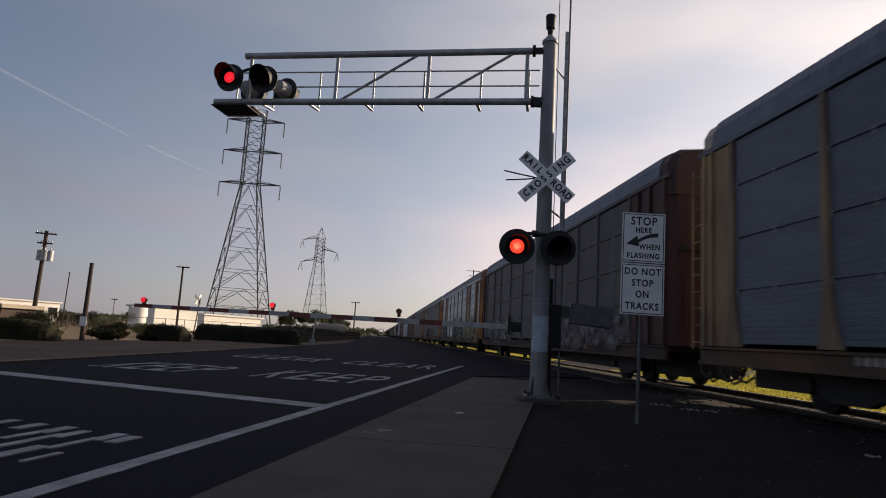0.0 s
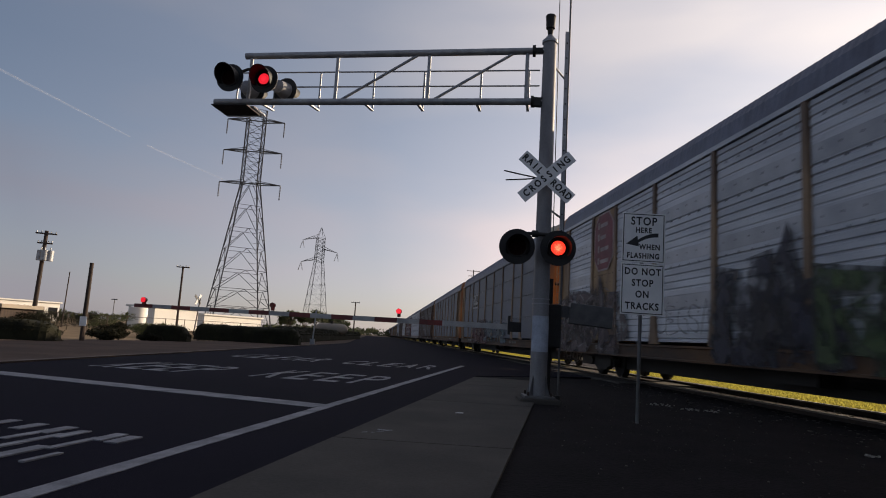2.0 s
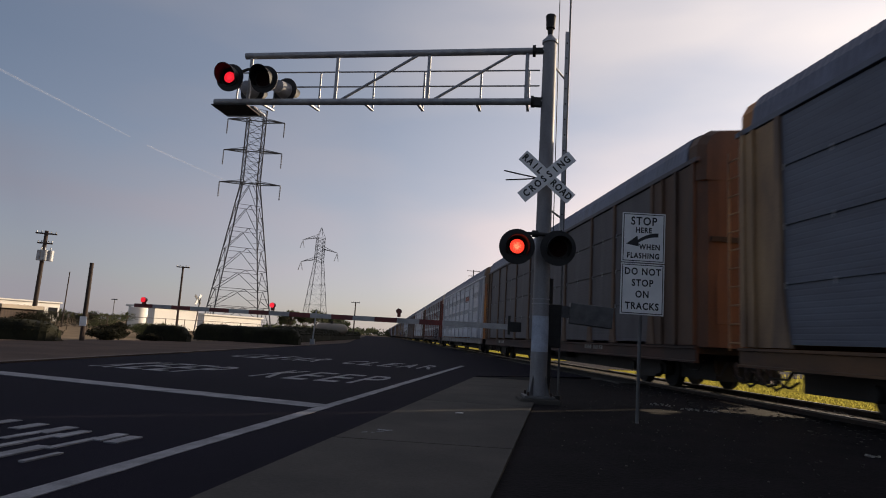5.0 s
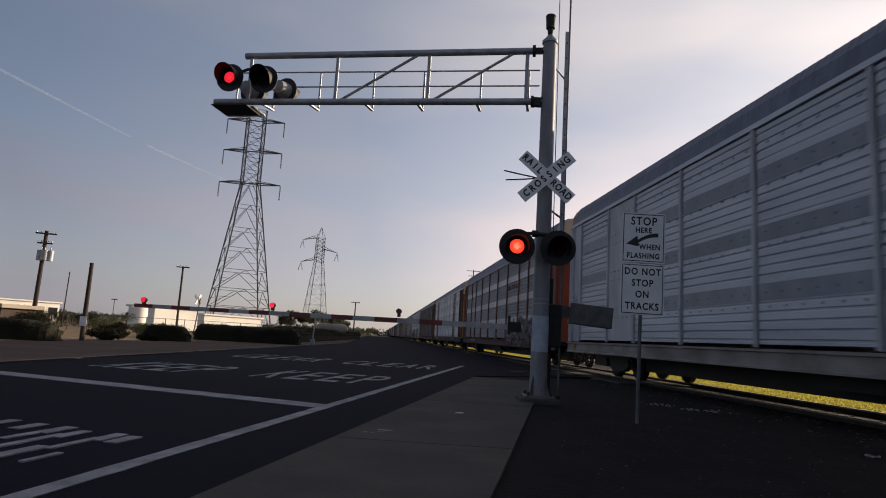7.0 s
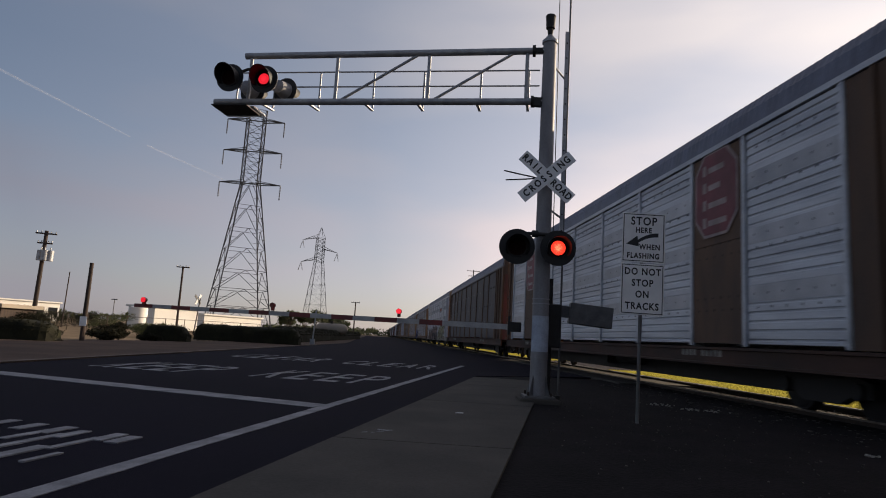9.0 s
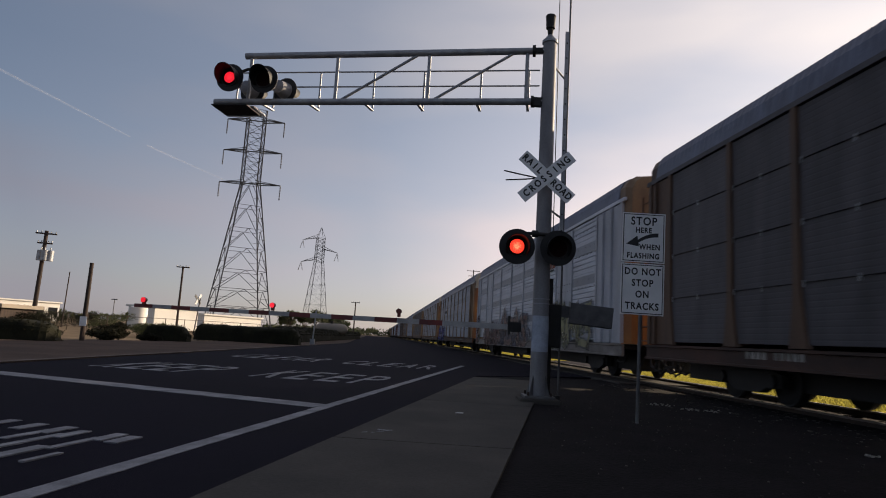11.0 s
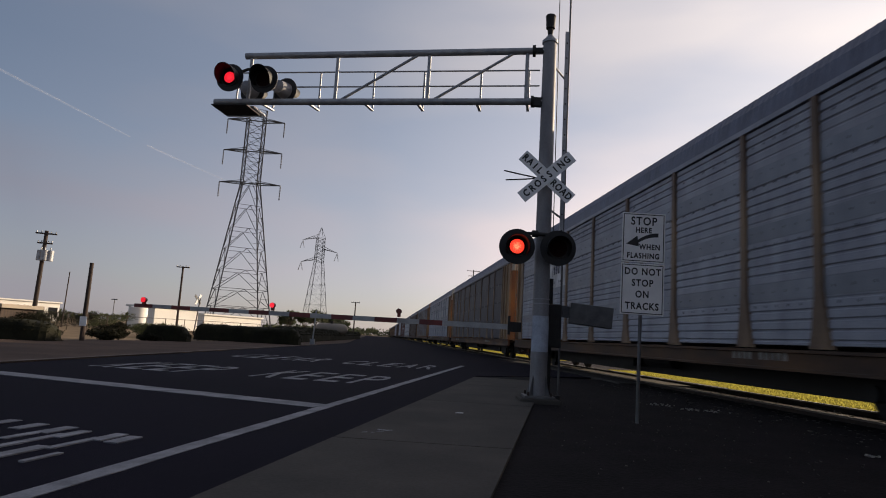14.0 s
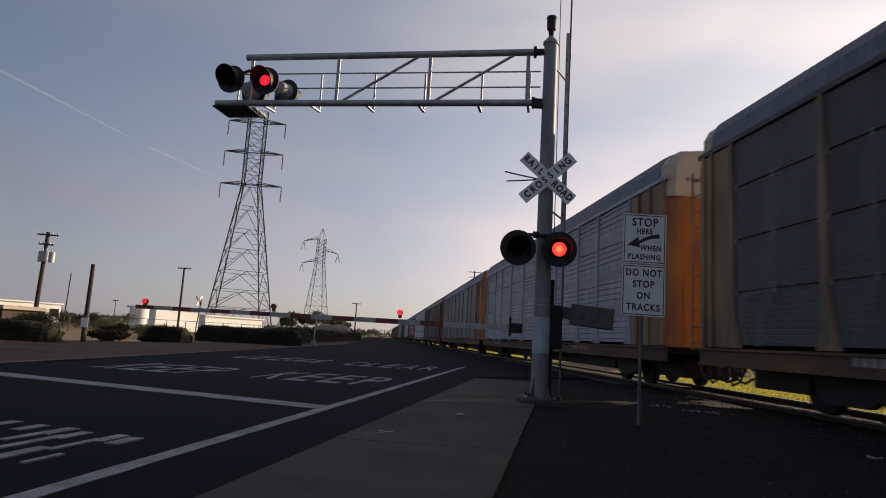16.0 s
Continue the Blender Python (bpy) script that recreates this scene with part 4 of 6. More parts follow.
# curved end doors and their cap
bm = bmesh.new()
outline = [(0.0, -HALF + 0.02), (0.0, HALF - 0.02), (0.10, HALF - 0.06), (0.24, HALF - 0.22), (0.28, HALF - 0.45), (0.28, -HALF + 0.45), (0.24, -HALF + 0.22), (0.10, -HALF + 0.06)]
prism(bm, outline, Z_SILL, 4.68)
CATALOG["end_door"] = mesh_of("end_door", bm)
bm = bmesh.new()
hood = [(-1.52, 4.68), (1.52, 4.68), (1.50, 5.52), (1.38, 5.74), (1.18, 5.86), (0.0, 5.99), (-1.18, 5.86), (-1.38, 5.74), (-1.50, 5.52)]
inset = [(y * 0.90, z if z < 4.7 else z - 0.05) for y, z in hood]
ringed = [[bm.verts.new((x, y, z)) for y, z in prof] for x, prof in ((-0.40, hood), (0.12, hood), (0.285, inset))]
for a, b in zip(ringed, ringed[1:]):
    for k in range(len(hood)):
        m = (k + 1) % len(hood)
        bm.faces.new((a[k], a[m], b[m], b[k]))
bm.faces.new(ringed[0][::-1])
bm.faces.new(ringed[-1])
CATALOG["end_cap"] = mesh_of("end_cap", bm)
bm = bmesh.new()
box(bm, 0.285, 0.325, -1.28, -0.42, -0.06, 0.06, None, 0.01)
CATALOG["end_bar"] = mesh_of("grab_bar", bm)
bm = bmesh.new()
box(bm, 0.282, 0.296, -1.15, -0.55, 1.5, 2.6, None, 0.004)
CATALOG["hatch"] = mesh_of("hatch", bm)
# ladder on the corner
bm = bmesh.new()
for xx in (0.02, 0.42):
    box(bm, xx, xx + 0.035, -HALF - 0.10, -HALF - 0.06, 0.95, 4.9)
for k in range(11):
    tube(bm, (0.02, -HALF - 0.08, 1.1 + 0.36 * k), (0.45, -HALF - 0.08, 1.1 + 0.36 * k), 0.014, n=6)
CATALOG["ladder"] = mesh_of("corner_ladder", bm)
# running gear
bm = bmesh.new()
tube(bm, (0, -0.80, 0), (0, -0.66, 0), 0.43, n=28)
tube(bm, (0, -0.82, 0), (0, -0.80, 0), 0.36, 0.40, n=28)
tube(bm, (0, -0.66, 0), (0, -0.63, 0), 0.46, n=28)
tube(bm, (0, 0.80, 0), (0, 0.66, 0), 0.43, n=28)
tube(bm, (0, -0.95, 0), (0, 0.95, 0), 0.08, n=12)
CATALOG["wheelset"] = mesh_of("wheelset", bm, True)
bm = bmesh.new()
for y in (-0.98, 0.98):
    side = [(-1.12, 0.32), (-1.12, 0.55), (-0.55, 0.72), (0.55, 0.72), (1.12, 0.55), (1.12, 0.32), (0.70, 0.34), (0.42, 0.20), (-0.42, 0.20), (-0.70, 0.34)]
    prism(bm, side, -0.09, 0.09, Matrix.Translation((0, y, 0)) @ pose(0, 0, 0, 90, 0, 0))
    for x in (-0.865, 0.865):
        tube(bm, (x, y - 0.14 * (1 if y > 0 else -1), 0.43), (x, y + 0.16 * (1 if y > 0 else -1), 0.43), 0.13, n=14)
    for x in (-0.16, 0, 0.16):
        tube(bm, (x, y, 0.28), (x, y, 0.58), 0.065, n=10)
box(bm, -0.2, 0.2, -0.98, 0.98, 0.42, 0.70)
CATALOG["bogie"] = mesh_of("bogie_frame", bm)
bm = bmesh.new()
box(bm, 0, 0.75, -0.12, 0.12, 0.66, 0.88, None, 0.03)
box(bm, 0.55, 0.80, -0.20, 0.17, 0.62, 0.92, None, 0.04)
CATALOG["coupler"] = mesh_of("coupler", bm)
bm = bmesh.new()
path_tube(bm, [(-0.1, -0.35, 0.72), (0.12, -0.40, 0.52), (0.30, -0.42, 0.34), (0.50, -0.40, 0.30), (0.72, -0.36, 0.42)], 0.028, 8)
path_tube(bm, [(-0.25, -0.62, 0.70), (0.0, -0.70, 0.46), (0.20, -0.66, 0.30), (0.42, -0.60, 0.36), (0.55, -0.62, 0.55)], 0.030, 8)
path_tube(bm, [(0.05, -0.52, 0.66), (0.22, -0.60, 0.34), (0.46, -0.66, 0.24), (0.66, -0.62, 0.34), (0.80, -0.55, 0.62)], 0.026, 8)
path_tube(bm, [(-0.5, -0.90, 0.72), (-0.35, -0.95, 0.44), (-0.12, -0.96, 0.40), (0.05, -0.90, 0.70)], 0.022, 8)
CATALOG["hose"] = mesh_of("brake_hose", bm, True)
bm = bmesh.new()
path_tube(bm, [(-1.3, -1.3, 0.72), (-0.9, -1.32, 0.50), (-0.4, -1.32, 0.50), (-0.2, -1.3, 0.72)], 0.02, 8)
CATALOG["pipe"] = mesh_of("brake_pipe", bm, True)
# far side of the rack
bm = bmesh.new()
box(bm, -LENGTH / 2 + 0.05, LENGTH / 2 - 0.05, HALF - 0.05, HALF, Z_PANEL, Z_EAVE)
box(bm, -LENGTH / 2 + 0.1, LENGTH / 2 - 0.1, HALF - 0.05, HALF + 0.03, 0.72, Z_SILL)
for k in range(BAYS + 1):
    x = POSTS[k]
    box(bm, x - 0.07, x + 0.07, HALF, HALF + 0.05, Z_SILL, Z_EAVE - 0.05)
CATALOG["far_wall"] = mesh_of("far_wall", bm)

PAINTS = {}
_words = letters("cap_lettering", "EXCESS HEIGHT", 0.12, SIGN_BLACK, None, None, 0.001, 0.9, 0.003)
CAP_WORDS = _words.data      # words stand upright on the end's face, read from ahead of the car
CAP_WORDS.transform(Matrix.Translation((0.288, -0.72, 5.10)) @ pose(0, 0, 0, 90, 0, 90))
bpy.data.objects.remove(_words)


def paint(colour, low=0.55):
    if colour not in PAINTS:
        m = surface("spray_paint", colour, tuple(c * 0.6 for c in colour), 0.6, scale=1.5, grain=30, bump=0.0, spread=0.08)
        n, l = m.node_tree.nodes, m.node_tree.links      # worn film: the sheet shows through in patches
        tc, tx, mr = n.new("ShaderNodeTexCoord"), n.new("ShaderNodeTexNoise"), n.new("ShaderNodeMapRange")
        tx.inputs["Scale"].default_value, tx.inputs["Detail"].default_value = 2.6, 7.0
        mr.inputs["From Min"].default_value, mr.inputs["From Max"].default_value = 0.36, 0.58
        mr.inputs["To Min"].default_value, mr.inputs["To Max"].default_value = low, 0.95
        l.new(tc.outputs["Object"], tx.inputs["Vector"])
        l.new(tx.outputs["Fac"], mr.inputs["Value"])
        l.new(mr.outputs["Result"], n["Principled BSDF"].inputs["Alpha"])
        PAINTS[colour] = m
    return PAINTS[colour]


SKELETONS = (
    ((0.9, 0.9), (0.3, 1.0), (0.1, 0.7), (0.8, 0.4), (0.7, 0.05), (0.1, 0.1)),
    ((0.15, 0.0), (0.1, 1.0), (0.85, 0.75), (0.3, 0.5), (0.9, 0.0)),
    ((0.9, 1.0), (0.15, 0.9), (0.1, 0.1), (0.9, 0.0), (0.85, 0.5), (0.5, 0.45)),
    ((0.0, 0.0), (0.35, 1.05), (0.55, 0.3), (0.75, 1.1), (1.0, 0.05)),
    ((0.2, 1.0), (0.1, 0.0), (0.9, 0.1), (0.9, 1.0)),
    ((0.9, 0.95), (0.1, 1.0), (0.15, 0.5), (0.7, 0.55), (0.15, 0.5), (0.1, 0.0), (1.0, 0.08)),
    ((0.1, 0.1), (0.5, 1.2), (0.9, 0.0), (0.75, 0.35), (0.2, 0.4)),
)


def side_depth(z, lift):
    """How far a sprayed film stands out: over the posts above, over the sill below."""
    return -HALF - (0.060 if z > Z_SILL + 0.02 else 0.074) - lift


def stroke(bm, pts, width, lift):
    """A brush stroke along the points on the car's side, with mitred corners and blunt tips."""
    left, right = [], []
    for i, p in enumerate(pts):
        d = (pts[min(i + 1, len(pts) - 1)] - pts[max(i - 1, 0)]).normalized()
        n = Vector((-d.y, d.x)) * width / 2
        e = d * (width * 0.35) * (-1 if i == 0 else 1 if i == len(pts) - 1 else 0)
        for row, q in ((left, p + n + e), (right, p - n + e)):
            z = max(0.69, q.y)
            row.append(bm.verts.new((max(-13.46, min(13.46, q.x)), side_depth(z, lift), z)))
    for i in range(len(pts) - 1):
        bm.faces.new((left[i], right[i], right[i + 1], left[i + 1]))


def smooth_line(pts, n=4):
    """The points joined in a soft curve."""
    out = []
    for i in range(len(pts) - 1):
        p0, p1, p2, p3 = pts[max(0, i - 1)], pts[i], pts[i + 1], pts[min(len(pts) - 1, i + 2)]
        for k in range(n):
            t = k / n
            out.append(0.5 * (2 * p1 + (p2 - p0) * t + (2 * p0 - 5 * p1 + 4 * p2 - p3) * t * t + (3 * p1 - p0 - 3 * p2 + p3) * t ** 3))
    return out + [pts[-1]]


def graffito(car, x0, x1, z0, z1, fill, line, seed, count=5, weight=0.20, cloud=None):
    """Sprayed lettering without words: broad filled strokes over a darker or lighter outline, on a sprayed cloud."""
    rng = random.Random(seed)
    w = (x1 - x0) / count
    forms = []
    for i in range(count):
        sk = SKELETONS[rng.randrange(len(SKELETONS))]
        tilt, grow = rng.uniform(-0.15, 0.25), rng.uniform(0.85, 1.12)
        pts = []
        for u, v in sk:
            u, v = u + rng.uniform(-0.08, 0.08), v + rng.uniform(-0.08, 0.08)
            pts.append(Vector((x0 + w * (i + 0.5 + (u - 0.5) * 1.3 + tilt * (v - 0.5)), z0 + (z1 - z0) * (0.08 + 0.84 * v * grow))))
        forms.append(smooth_line(pts, 4) if rng.random() < 0.6 else pts)
    thick = weight * min(w, (z1 - z0) * 0.8)
    if cloud:
        bm = bmesh.new()
        for k in range(count * 2):
            cx, cz = rng.uniform(x0, x1), z0 + (z1 - z0) * rng.uniform(0.15, 0.55)
            ring = []
            for j in range(18):
                a = 2 * math.pi * j / 18
                r = 1 + 0.25 * math.sin(2 * a + k) + 0.15 * math.sin(5 * a + 2 * k)
                z = max(0.69, cz + r * math.sin(a) * (z1 - z0) * 0.38)
                ring.append(bm.verts.new((max(-13.44, min(13.44, cx + r * math.cos(a) * min(w, 1.4) * 0.8)), side_depth(z, 0.0002 * k), z)))
            bm.faces.new(ring)
        tagged(part("graffiti", bm, paint(cloud, 0.0), car, "sprayed cloud of colour"), kind="stuff")
    for col, grow, lift in ((line, 1.55, 0.006), (fill, 1.0, 0.009)):
        bm = bmesh.new()
        for i, pts in enumerate(forms):
            stroke(bm, pts, thick * grow, lift + 0.0002 * i)
        tagged(part("graffiti", bm, paint(col, 0.15), car, "sprayed graffiti lettering"), kind="stuff")


def tag_lines(car, x0, x1, z0, z1, colour, seed, count=6, width=0.035):
    """Thin sprayed outlines, loose and broken."""
    rng = random.Random(seed)
    bm = bmesh.new()
    w = (x1 - x0) / count
    for i in range(count):
        sk = SKELETONS[rng.randrange(len(SKELETONS))]
        pts = [Vector((x0 + w * (i + u + rng.uniform(-0.12, 0.12)), z0 + (z1 - z0) * (v + rng.uniform(-0.1, 0.1)))) for u, v in sk]
        stroke(bm, smooth_line(pts, 5), width * rng.uniform(0.7, 1.3), 0.012 + 0.0002 * i)
    tagged(part("graffiti", bm, paint(colour, 0.2), car, "thin sprayed outlines"), kind="stuff")


def pieces(name, bm, material, car, label=""):
    """Each unconnected shape of bm as a part of its own."""
    left = set(bm.verts)
    for v in list(bm.verts):
        if v not in left:
            continue
        island, todo = [], [v]
        left.discard(v)
        while todo:
            w = todo.pop()
            island.append(w)
            for e in w.link_edges:
                o = e.other_vert(w)
                if o in left:
                    left.discard(o)
                    todo.append(o)
        one = bmesh.new()
        copy = {w: one.verts.new(w.co) for w in island}
        for f in dict.fromkeys(f for w in island for f in w.link_faces):
            one.faces.new([copy[w] for w in f.verts])
        part(name, one, material, car, label)


def badge(car, x, z, kind):
    """A railway's mark, as plain shapes in its colours."""
    y = -HALF - 0.02
    up = Matrix.Translation((x, y, z)) @ UP
    if kind == "octagon":
        part("badge_plate", prism(bmesh.new(), [(-0.84, -0.52), (-0.45, -0.92), (0.45, -0.92), (0.84, -0.52), (0.84, 0.52), (0.45, 0.92), (-0.45, 0.92), (-0.84, 0.52)], 0, 0.006, up), paint((0.48, 0.38, 0.38), 0.8), car, "pale octagonal emblem border")
        part("badge", prism(bmesh.new(), [(-0.78, -0.49), (-0.42, -0.86), (0.42, -0.86), (0.78, -0.49), (0.78, 0.49), (0.42, 0.86), (-0.42, 0.86), (-0.78, 0.49)], 0.007, 0.012, up), paint((0.235, 0.06, 0.08), 0.85), car, "faded red octagonal emblem")
        bm = bmesh.new()
        for k, w in enumerate((0.55, 0.42, 0.62, 0.62)):
            box(bm, -0.50, -0.36, 0.44 - k * 0.38, 0.66 - k * 0.38, 0.012, 0.015, up)
            box(bm, -0.28, -0.28 + w * 1.15, 0.46 - k * 0.38, 0.58 - k * 0.38, 0.012, 0.015, up)
        pieces("badge_bar", bm, paint((0.46, 0.37, 0.37), 0.7), car)
    elif kind == "white_panel":
        part("badge_plate", box(bmesh.new(), -1.23, 1.23, -0.48, 0.48, 0, 0.006, up), paint((0.42, 0.43, 0.46), 0.85), car, "white painted panel")
        bm = bmesh.new()
        for k in range(5):
            box(bm, -1.12 + 0.03 * k, -0.42 - 0.05 * k, 0.36 - 0.10 * k, 0.41 - 0.10 * k, 0.007, 0.009, up)
        prism(bm, [(-0.28, -0.05), (-0.02, -0.05), (0.22, 0.40), (-0.04, 0.40)], 0.007, 0.009, up)
        prism(bm, [(0.10, -0.05), (0.32, -0.05), (0.56, 0.40), (0.34, 0.40)], 0.007, 0.009, up)
        prism(bm, [(0.50, -0.05), (0.98, -0.05), (1.12, 0.40), (0.66, 0.40)], 0.007, 0.009, up)
        box(bm, -1.12, -0.20, -0.36, -0.22, 0.007, 0.009, up)
        box(bm, -0.10, 1.08, -0.36, -0.22, 0.007, 0.009, up)
        pieces("badge_bar", bm, paint((0.02, 0.02, 0.025)), car, "black bars of an emblem")
    elif kind == "small_white":
        part("badge_plate", box(bmesh.new(), -1.22, 1.22, -0.52, 0.52, 0, 0.006, up), paint((0.66, 0.67, 0.69), 0.9), car, "white painted panel")
        bm = bmesh.new()
        for cx in (-0.30, 0.0, 0.30):
            box(bm, cx - 0.11, cx + 0.11, 0.0, 0.34, 0.007, 0.009, up)
        box(bm, -0.58, -0.53, -0.05, 0.40, 0.007, 0.009, up)
        box(bm, 0.53, 0.58, -0.05, 0.40, 0.007, 0.009, up)
        for cx in (-0.5, -0.3, 0.35, 0.55):
            box(bm, cx - 0.04, cx + 0.04, -0.35, -0.27, 0.007, 0.009, up)
        pieces("badge_bar", bm, paint((0.035, 0.045, 0.10)), car, "dark blue bars of an emblem")
    elif kind == "swoosh":
        bm = bmesh.new()
        for k in range(4):
            prism(bm, [(-1.0 + k * 0.5, 0.0), (-0.62 + k * 0.5, 0.0), (-0.52 + k * 0.5, 0.34), (-0.90 + k * 0.5, 0.34)], 0, 0.006, up)
        pieces("badge_letter", bm, paint((0.36, 0.06, 0.03)), car, "slanted red emblem")
        part("badge_bar", box(bmesh.new(), -1.15, 0.7, -0.10, -0.04, 0, 0.006, up), paint((0.03, 0.03, 0.03)), car)
    elif kind == "dark_word":
        bm = bmesh.new()
        for k, w in enumerate((0.20, 0.24, 0.16, 0.16, 0.24, 0.34, 0.24, 0.22)):
            box(bm, -1.2 + k * 0.31, -1.2 + k * 0.31 + w, -0.16, 0.22 if k == 0 else 0.12, 0, 0.005, up)
        pieces("badge_bar", bm, paint((0.05, 0.055, 0.07)), car, "faded dark bars of a name")
    elif kind == "red_smear":
        part("badge_bar", box(bmesh.new(), -1.25, 1.2, -0.14, 0.12, 0, 0.005, up), paint((0.17, 0.06, 0.05)), car, "faded red painted bar")


def autorack(rack, trim, posts, door, cap, style, label):
    car = thing("autorack_car", label, "rail car", "cars of the train")
    put = lambda name, key, mat, at=None, lab="": link_mesh(name, CATALOG[key], mat, car, at, lab)
    put("underframe", "deck", BLACK)
    put("side_sill", "sill", SILL[trim if trim in SILL else "rust"], None, "grimy painted steel side sill")
    put("roof", "roof", ROOF_SHEET, None, "ribbed grey sheet roof, the sky's blue put into its colour")
    put("top_rail", "top_rail", RACK[rack])
    put("far_wall", "far_wall", RACK[rack])
    for k in range(BAYS):
        at = Matrix.Translation((POSTS[k], 0, 0)) @ Matrix.Diagonal(((POSTS[k + 1] - POSTS[k]) / BAY, 1, 1, 1))
        kind = style if not isinstance(style, tuple) else style[k % len(style)]
        put("side_panel", kind, RACK[rack] if kind != "plain" else TRIM[trim], at)
        if kind == "ribbed" and rack != "dark":
            for zz in (2.01, 3.08, 4.16):
                put("perforated_band", "band", BAND_LIGHT if rack in ("steel", "silver") else BAND_SHEET, at @ Matrix.Translation((0, 0, zz)), "darker perforated band")
        tagged(put("clips" if kind == "seamed" else "bolts", "clips" if kind == "seamed" else "bolts", GALV if kind == "seamed" else STEEL, at), kind="stuff")
    for k in range(BAYS + 1):
        put("post", "slim_post" if posts in ("white", "silver") else "post", (TRIM[posts] if posts in TRIM else RACK[posts]), Matrix.Translation((POSTS[k], 0, 0)))
    for sgn in (1, -1):
        turn = Matrix.Identity(4) if sgn > 0 else Matrix.Rotation(math.pi, 4, "Z")
        put("end_leaf", "front_leaf" if sgn > 0 else "rear_leaf", TRIM[trim], None, "plain end leaf of the side")
        put("end_door", "end_door", TRIM[door], turn @ Matrix.Translation((LENGTH / 2 - 0.28, 0, 0)), "curved end door")
        put("end_cap", "end_cap", cap, turn @ Matrix.Translation((LENGTH / 2 - 0.28, 0, 0)), "rounded cap over the end doors")
        if trim != "white" and sgn < 0:
            put("corner_ladder", "ladder", TRIM[trim], Matrix.Translation((-LENGTH / 2 - 0.30, 0.07, 0)))
        at = turn @ Matrix.Translation((LENGTH / 2 - 0.28, 0, 0))
        if style == "seamed":
            put("grab_bar", "end_bar", BLACK, at @ Matrix.Translation((0, 0, 3.35)), "dark horizontal bar")
        if cap is CREAM:
            link_mesh("cap_lettering", CAP_WORDS, SIGN_BLACK, car, at, "small black warning words")
        put("hatch", "hatch", TRIM[door], at)
        put("coupler", "coupler", RUST, turn @ Matrix.Translation((LENGTH / 2 - 0.05, 0, 0)))
        put("brake_hose", "hose", BLACK, Matrix.Translation((LENGTH / 2 - 0.05 if sgn > 0 else -LENGTH / 2 - 0.65, 0, 0)))
        put("brake_pipe", "pipe", BLACK, Matrix.Translation((LENGTH / 2 - 0.05 if sgn > 0 else -LENGTH / 2 + 1.6, 0, 0)))
        put("bogie_frame", "bogie", BLACK, Matrix.Translation((sgn * 10.0, 0, 0)), "dark cast bogie frame")
        for dx in (-0.865, 0.865):
            put("wheelset", "wheelset", BLACK, Matrix.Translation((sgn * 10.0 + dx, 0, 0.43)), "dark steel wheels on their axle")
    bm = bmesh.new()   # reporting marks, as bars
    for x in (-9.2, 6.2):
        for k in range(10):
            if k != 4:
                box(bm, x + k * 0.17, x + 0.11 + k * 0.17, -HALF - 0.036, -HALF - 0.031, 0.82, 0.98)
    tagged(part("reporting_mark", bm, paint((0.40, 0.38, 0.35)), car), kind="stuff")
    return car


NARROW_PLAIN = ("ribbed", "plain", "ribbed", "ribbed", "ribbed", "ribbed", "ribbed", "plain", "ribbed")
GREYS = "weathered grey autorack car with tan posts"
SPECS = [
    ("slate", "tan", "post_tan", "brown", CREAM, "seamed", "slate blue autorack car with tan posts and sill"),
    ("dark", "maroon", "dark", "maroon", TRIM["maroon"], "seamed", "sooty dark autorack car with maroon ends"),
    ("silver", "tan", "post_tan", "orange", TRIM["orange"], NARROW_PLAIN, "silver ribbed autorack car with tan panels"),
    ("slate", "tan", "post_tan", "orange", CREAM, "seamed", "slate grey autorack car with tan posts and graffiti"),
    ("slate", "tan", "post_tan", "orange", TRIM["orange"], "seamed", "slate blue autorack car with tan ends and orange doors"),
    ("dark", "brown", "brown", "brown", TRIM["brown"], "seamed", "sooty dark autorack car with brown ends"),
    ("white", "white", "white", "orange", TRIM["tan"], NARROW_PLAIN, "white ribbed autorack car with dull white sill"),
    ("steel", "red", "red", "red", CREAM, "ribbed", "grey ribbed autorack car with red posts"),
    ("silver", "brown", "silver", "orange", CREAM, NARROW_PLAIN, "silver ribbed autorack car with a brown sill"),
    ("dark", "brown", "brown", "red", TRIM["brown"], "seamed", "sooty dark autorack car with brown ends"),
    ("white", "white", "white", "orange", TRIM["tan"], NARROW_PLAIN, "white ribbed autorack car with graffiti"),
    ("grey", "tan", "post_tan", "orange", CREAM, "ribbed", "light grey ribbed autorack car with tan ends"),
    ("grey", "tan", "post_tan", "orange", CREAM, "ribbed", GREYS),
    ("dark", "tan", "post_tan", "orange", CREAM, "seamed", "sooty grey autorack car with tan posts and sill"),
    ("grey", "tan", "grey", "orange", CREAM, "ribbed", "weathered grey ribbed autorack car with tan sill"),
]
CARS = []
for i in range(29):
    k = i - 1
    spec = SPECS[(k - 3) % 11 + 3] if k > 14 else SPECS[max(0, k)]
    CARS.append((k, autorack(*spec)))
BY = dict(CARS)
graffito(BY[1], -9.9, -4.6, 1.06, 2.05, (0.22, 0.21, 0.24), (0.06, 0.055, 0.065), 4, 6, 0.30, (0.13, 0.125, 0.14))
tag_lines(BY[1], -12.2, -10.0, 1.1, 1.7, (0.25, 0.24, 0.26), 44, 4)
graffito(BY[1], 4.0, 10.8, 0.95, 1.85, (0.19, 0.16, 0.19), (0.07, 0.06, 0.075), 5, 7, 0.30, (0.12, 0.10, 0.12))
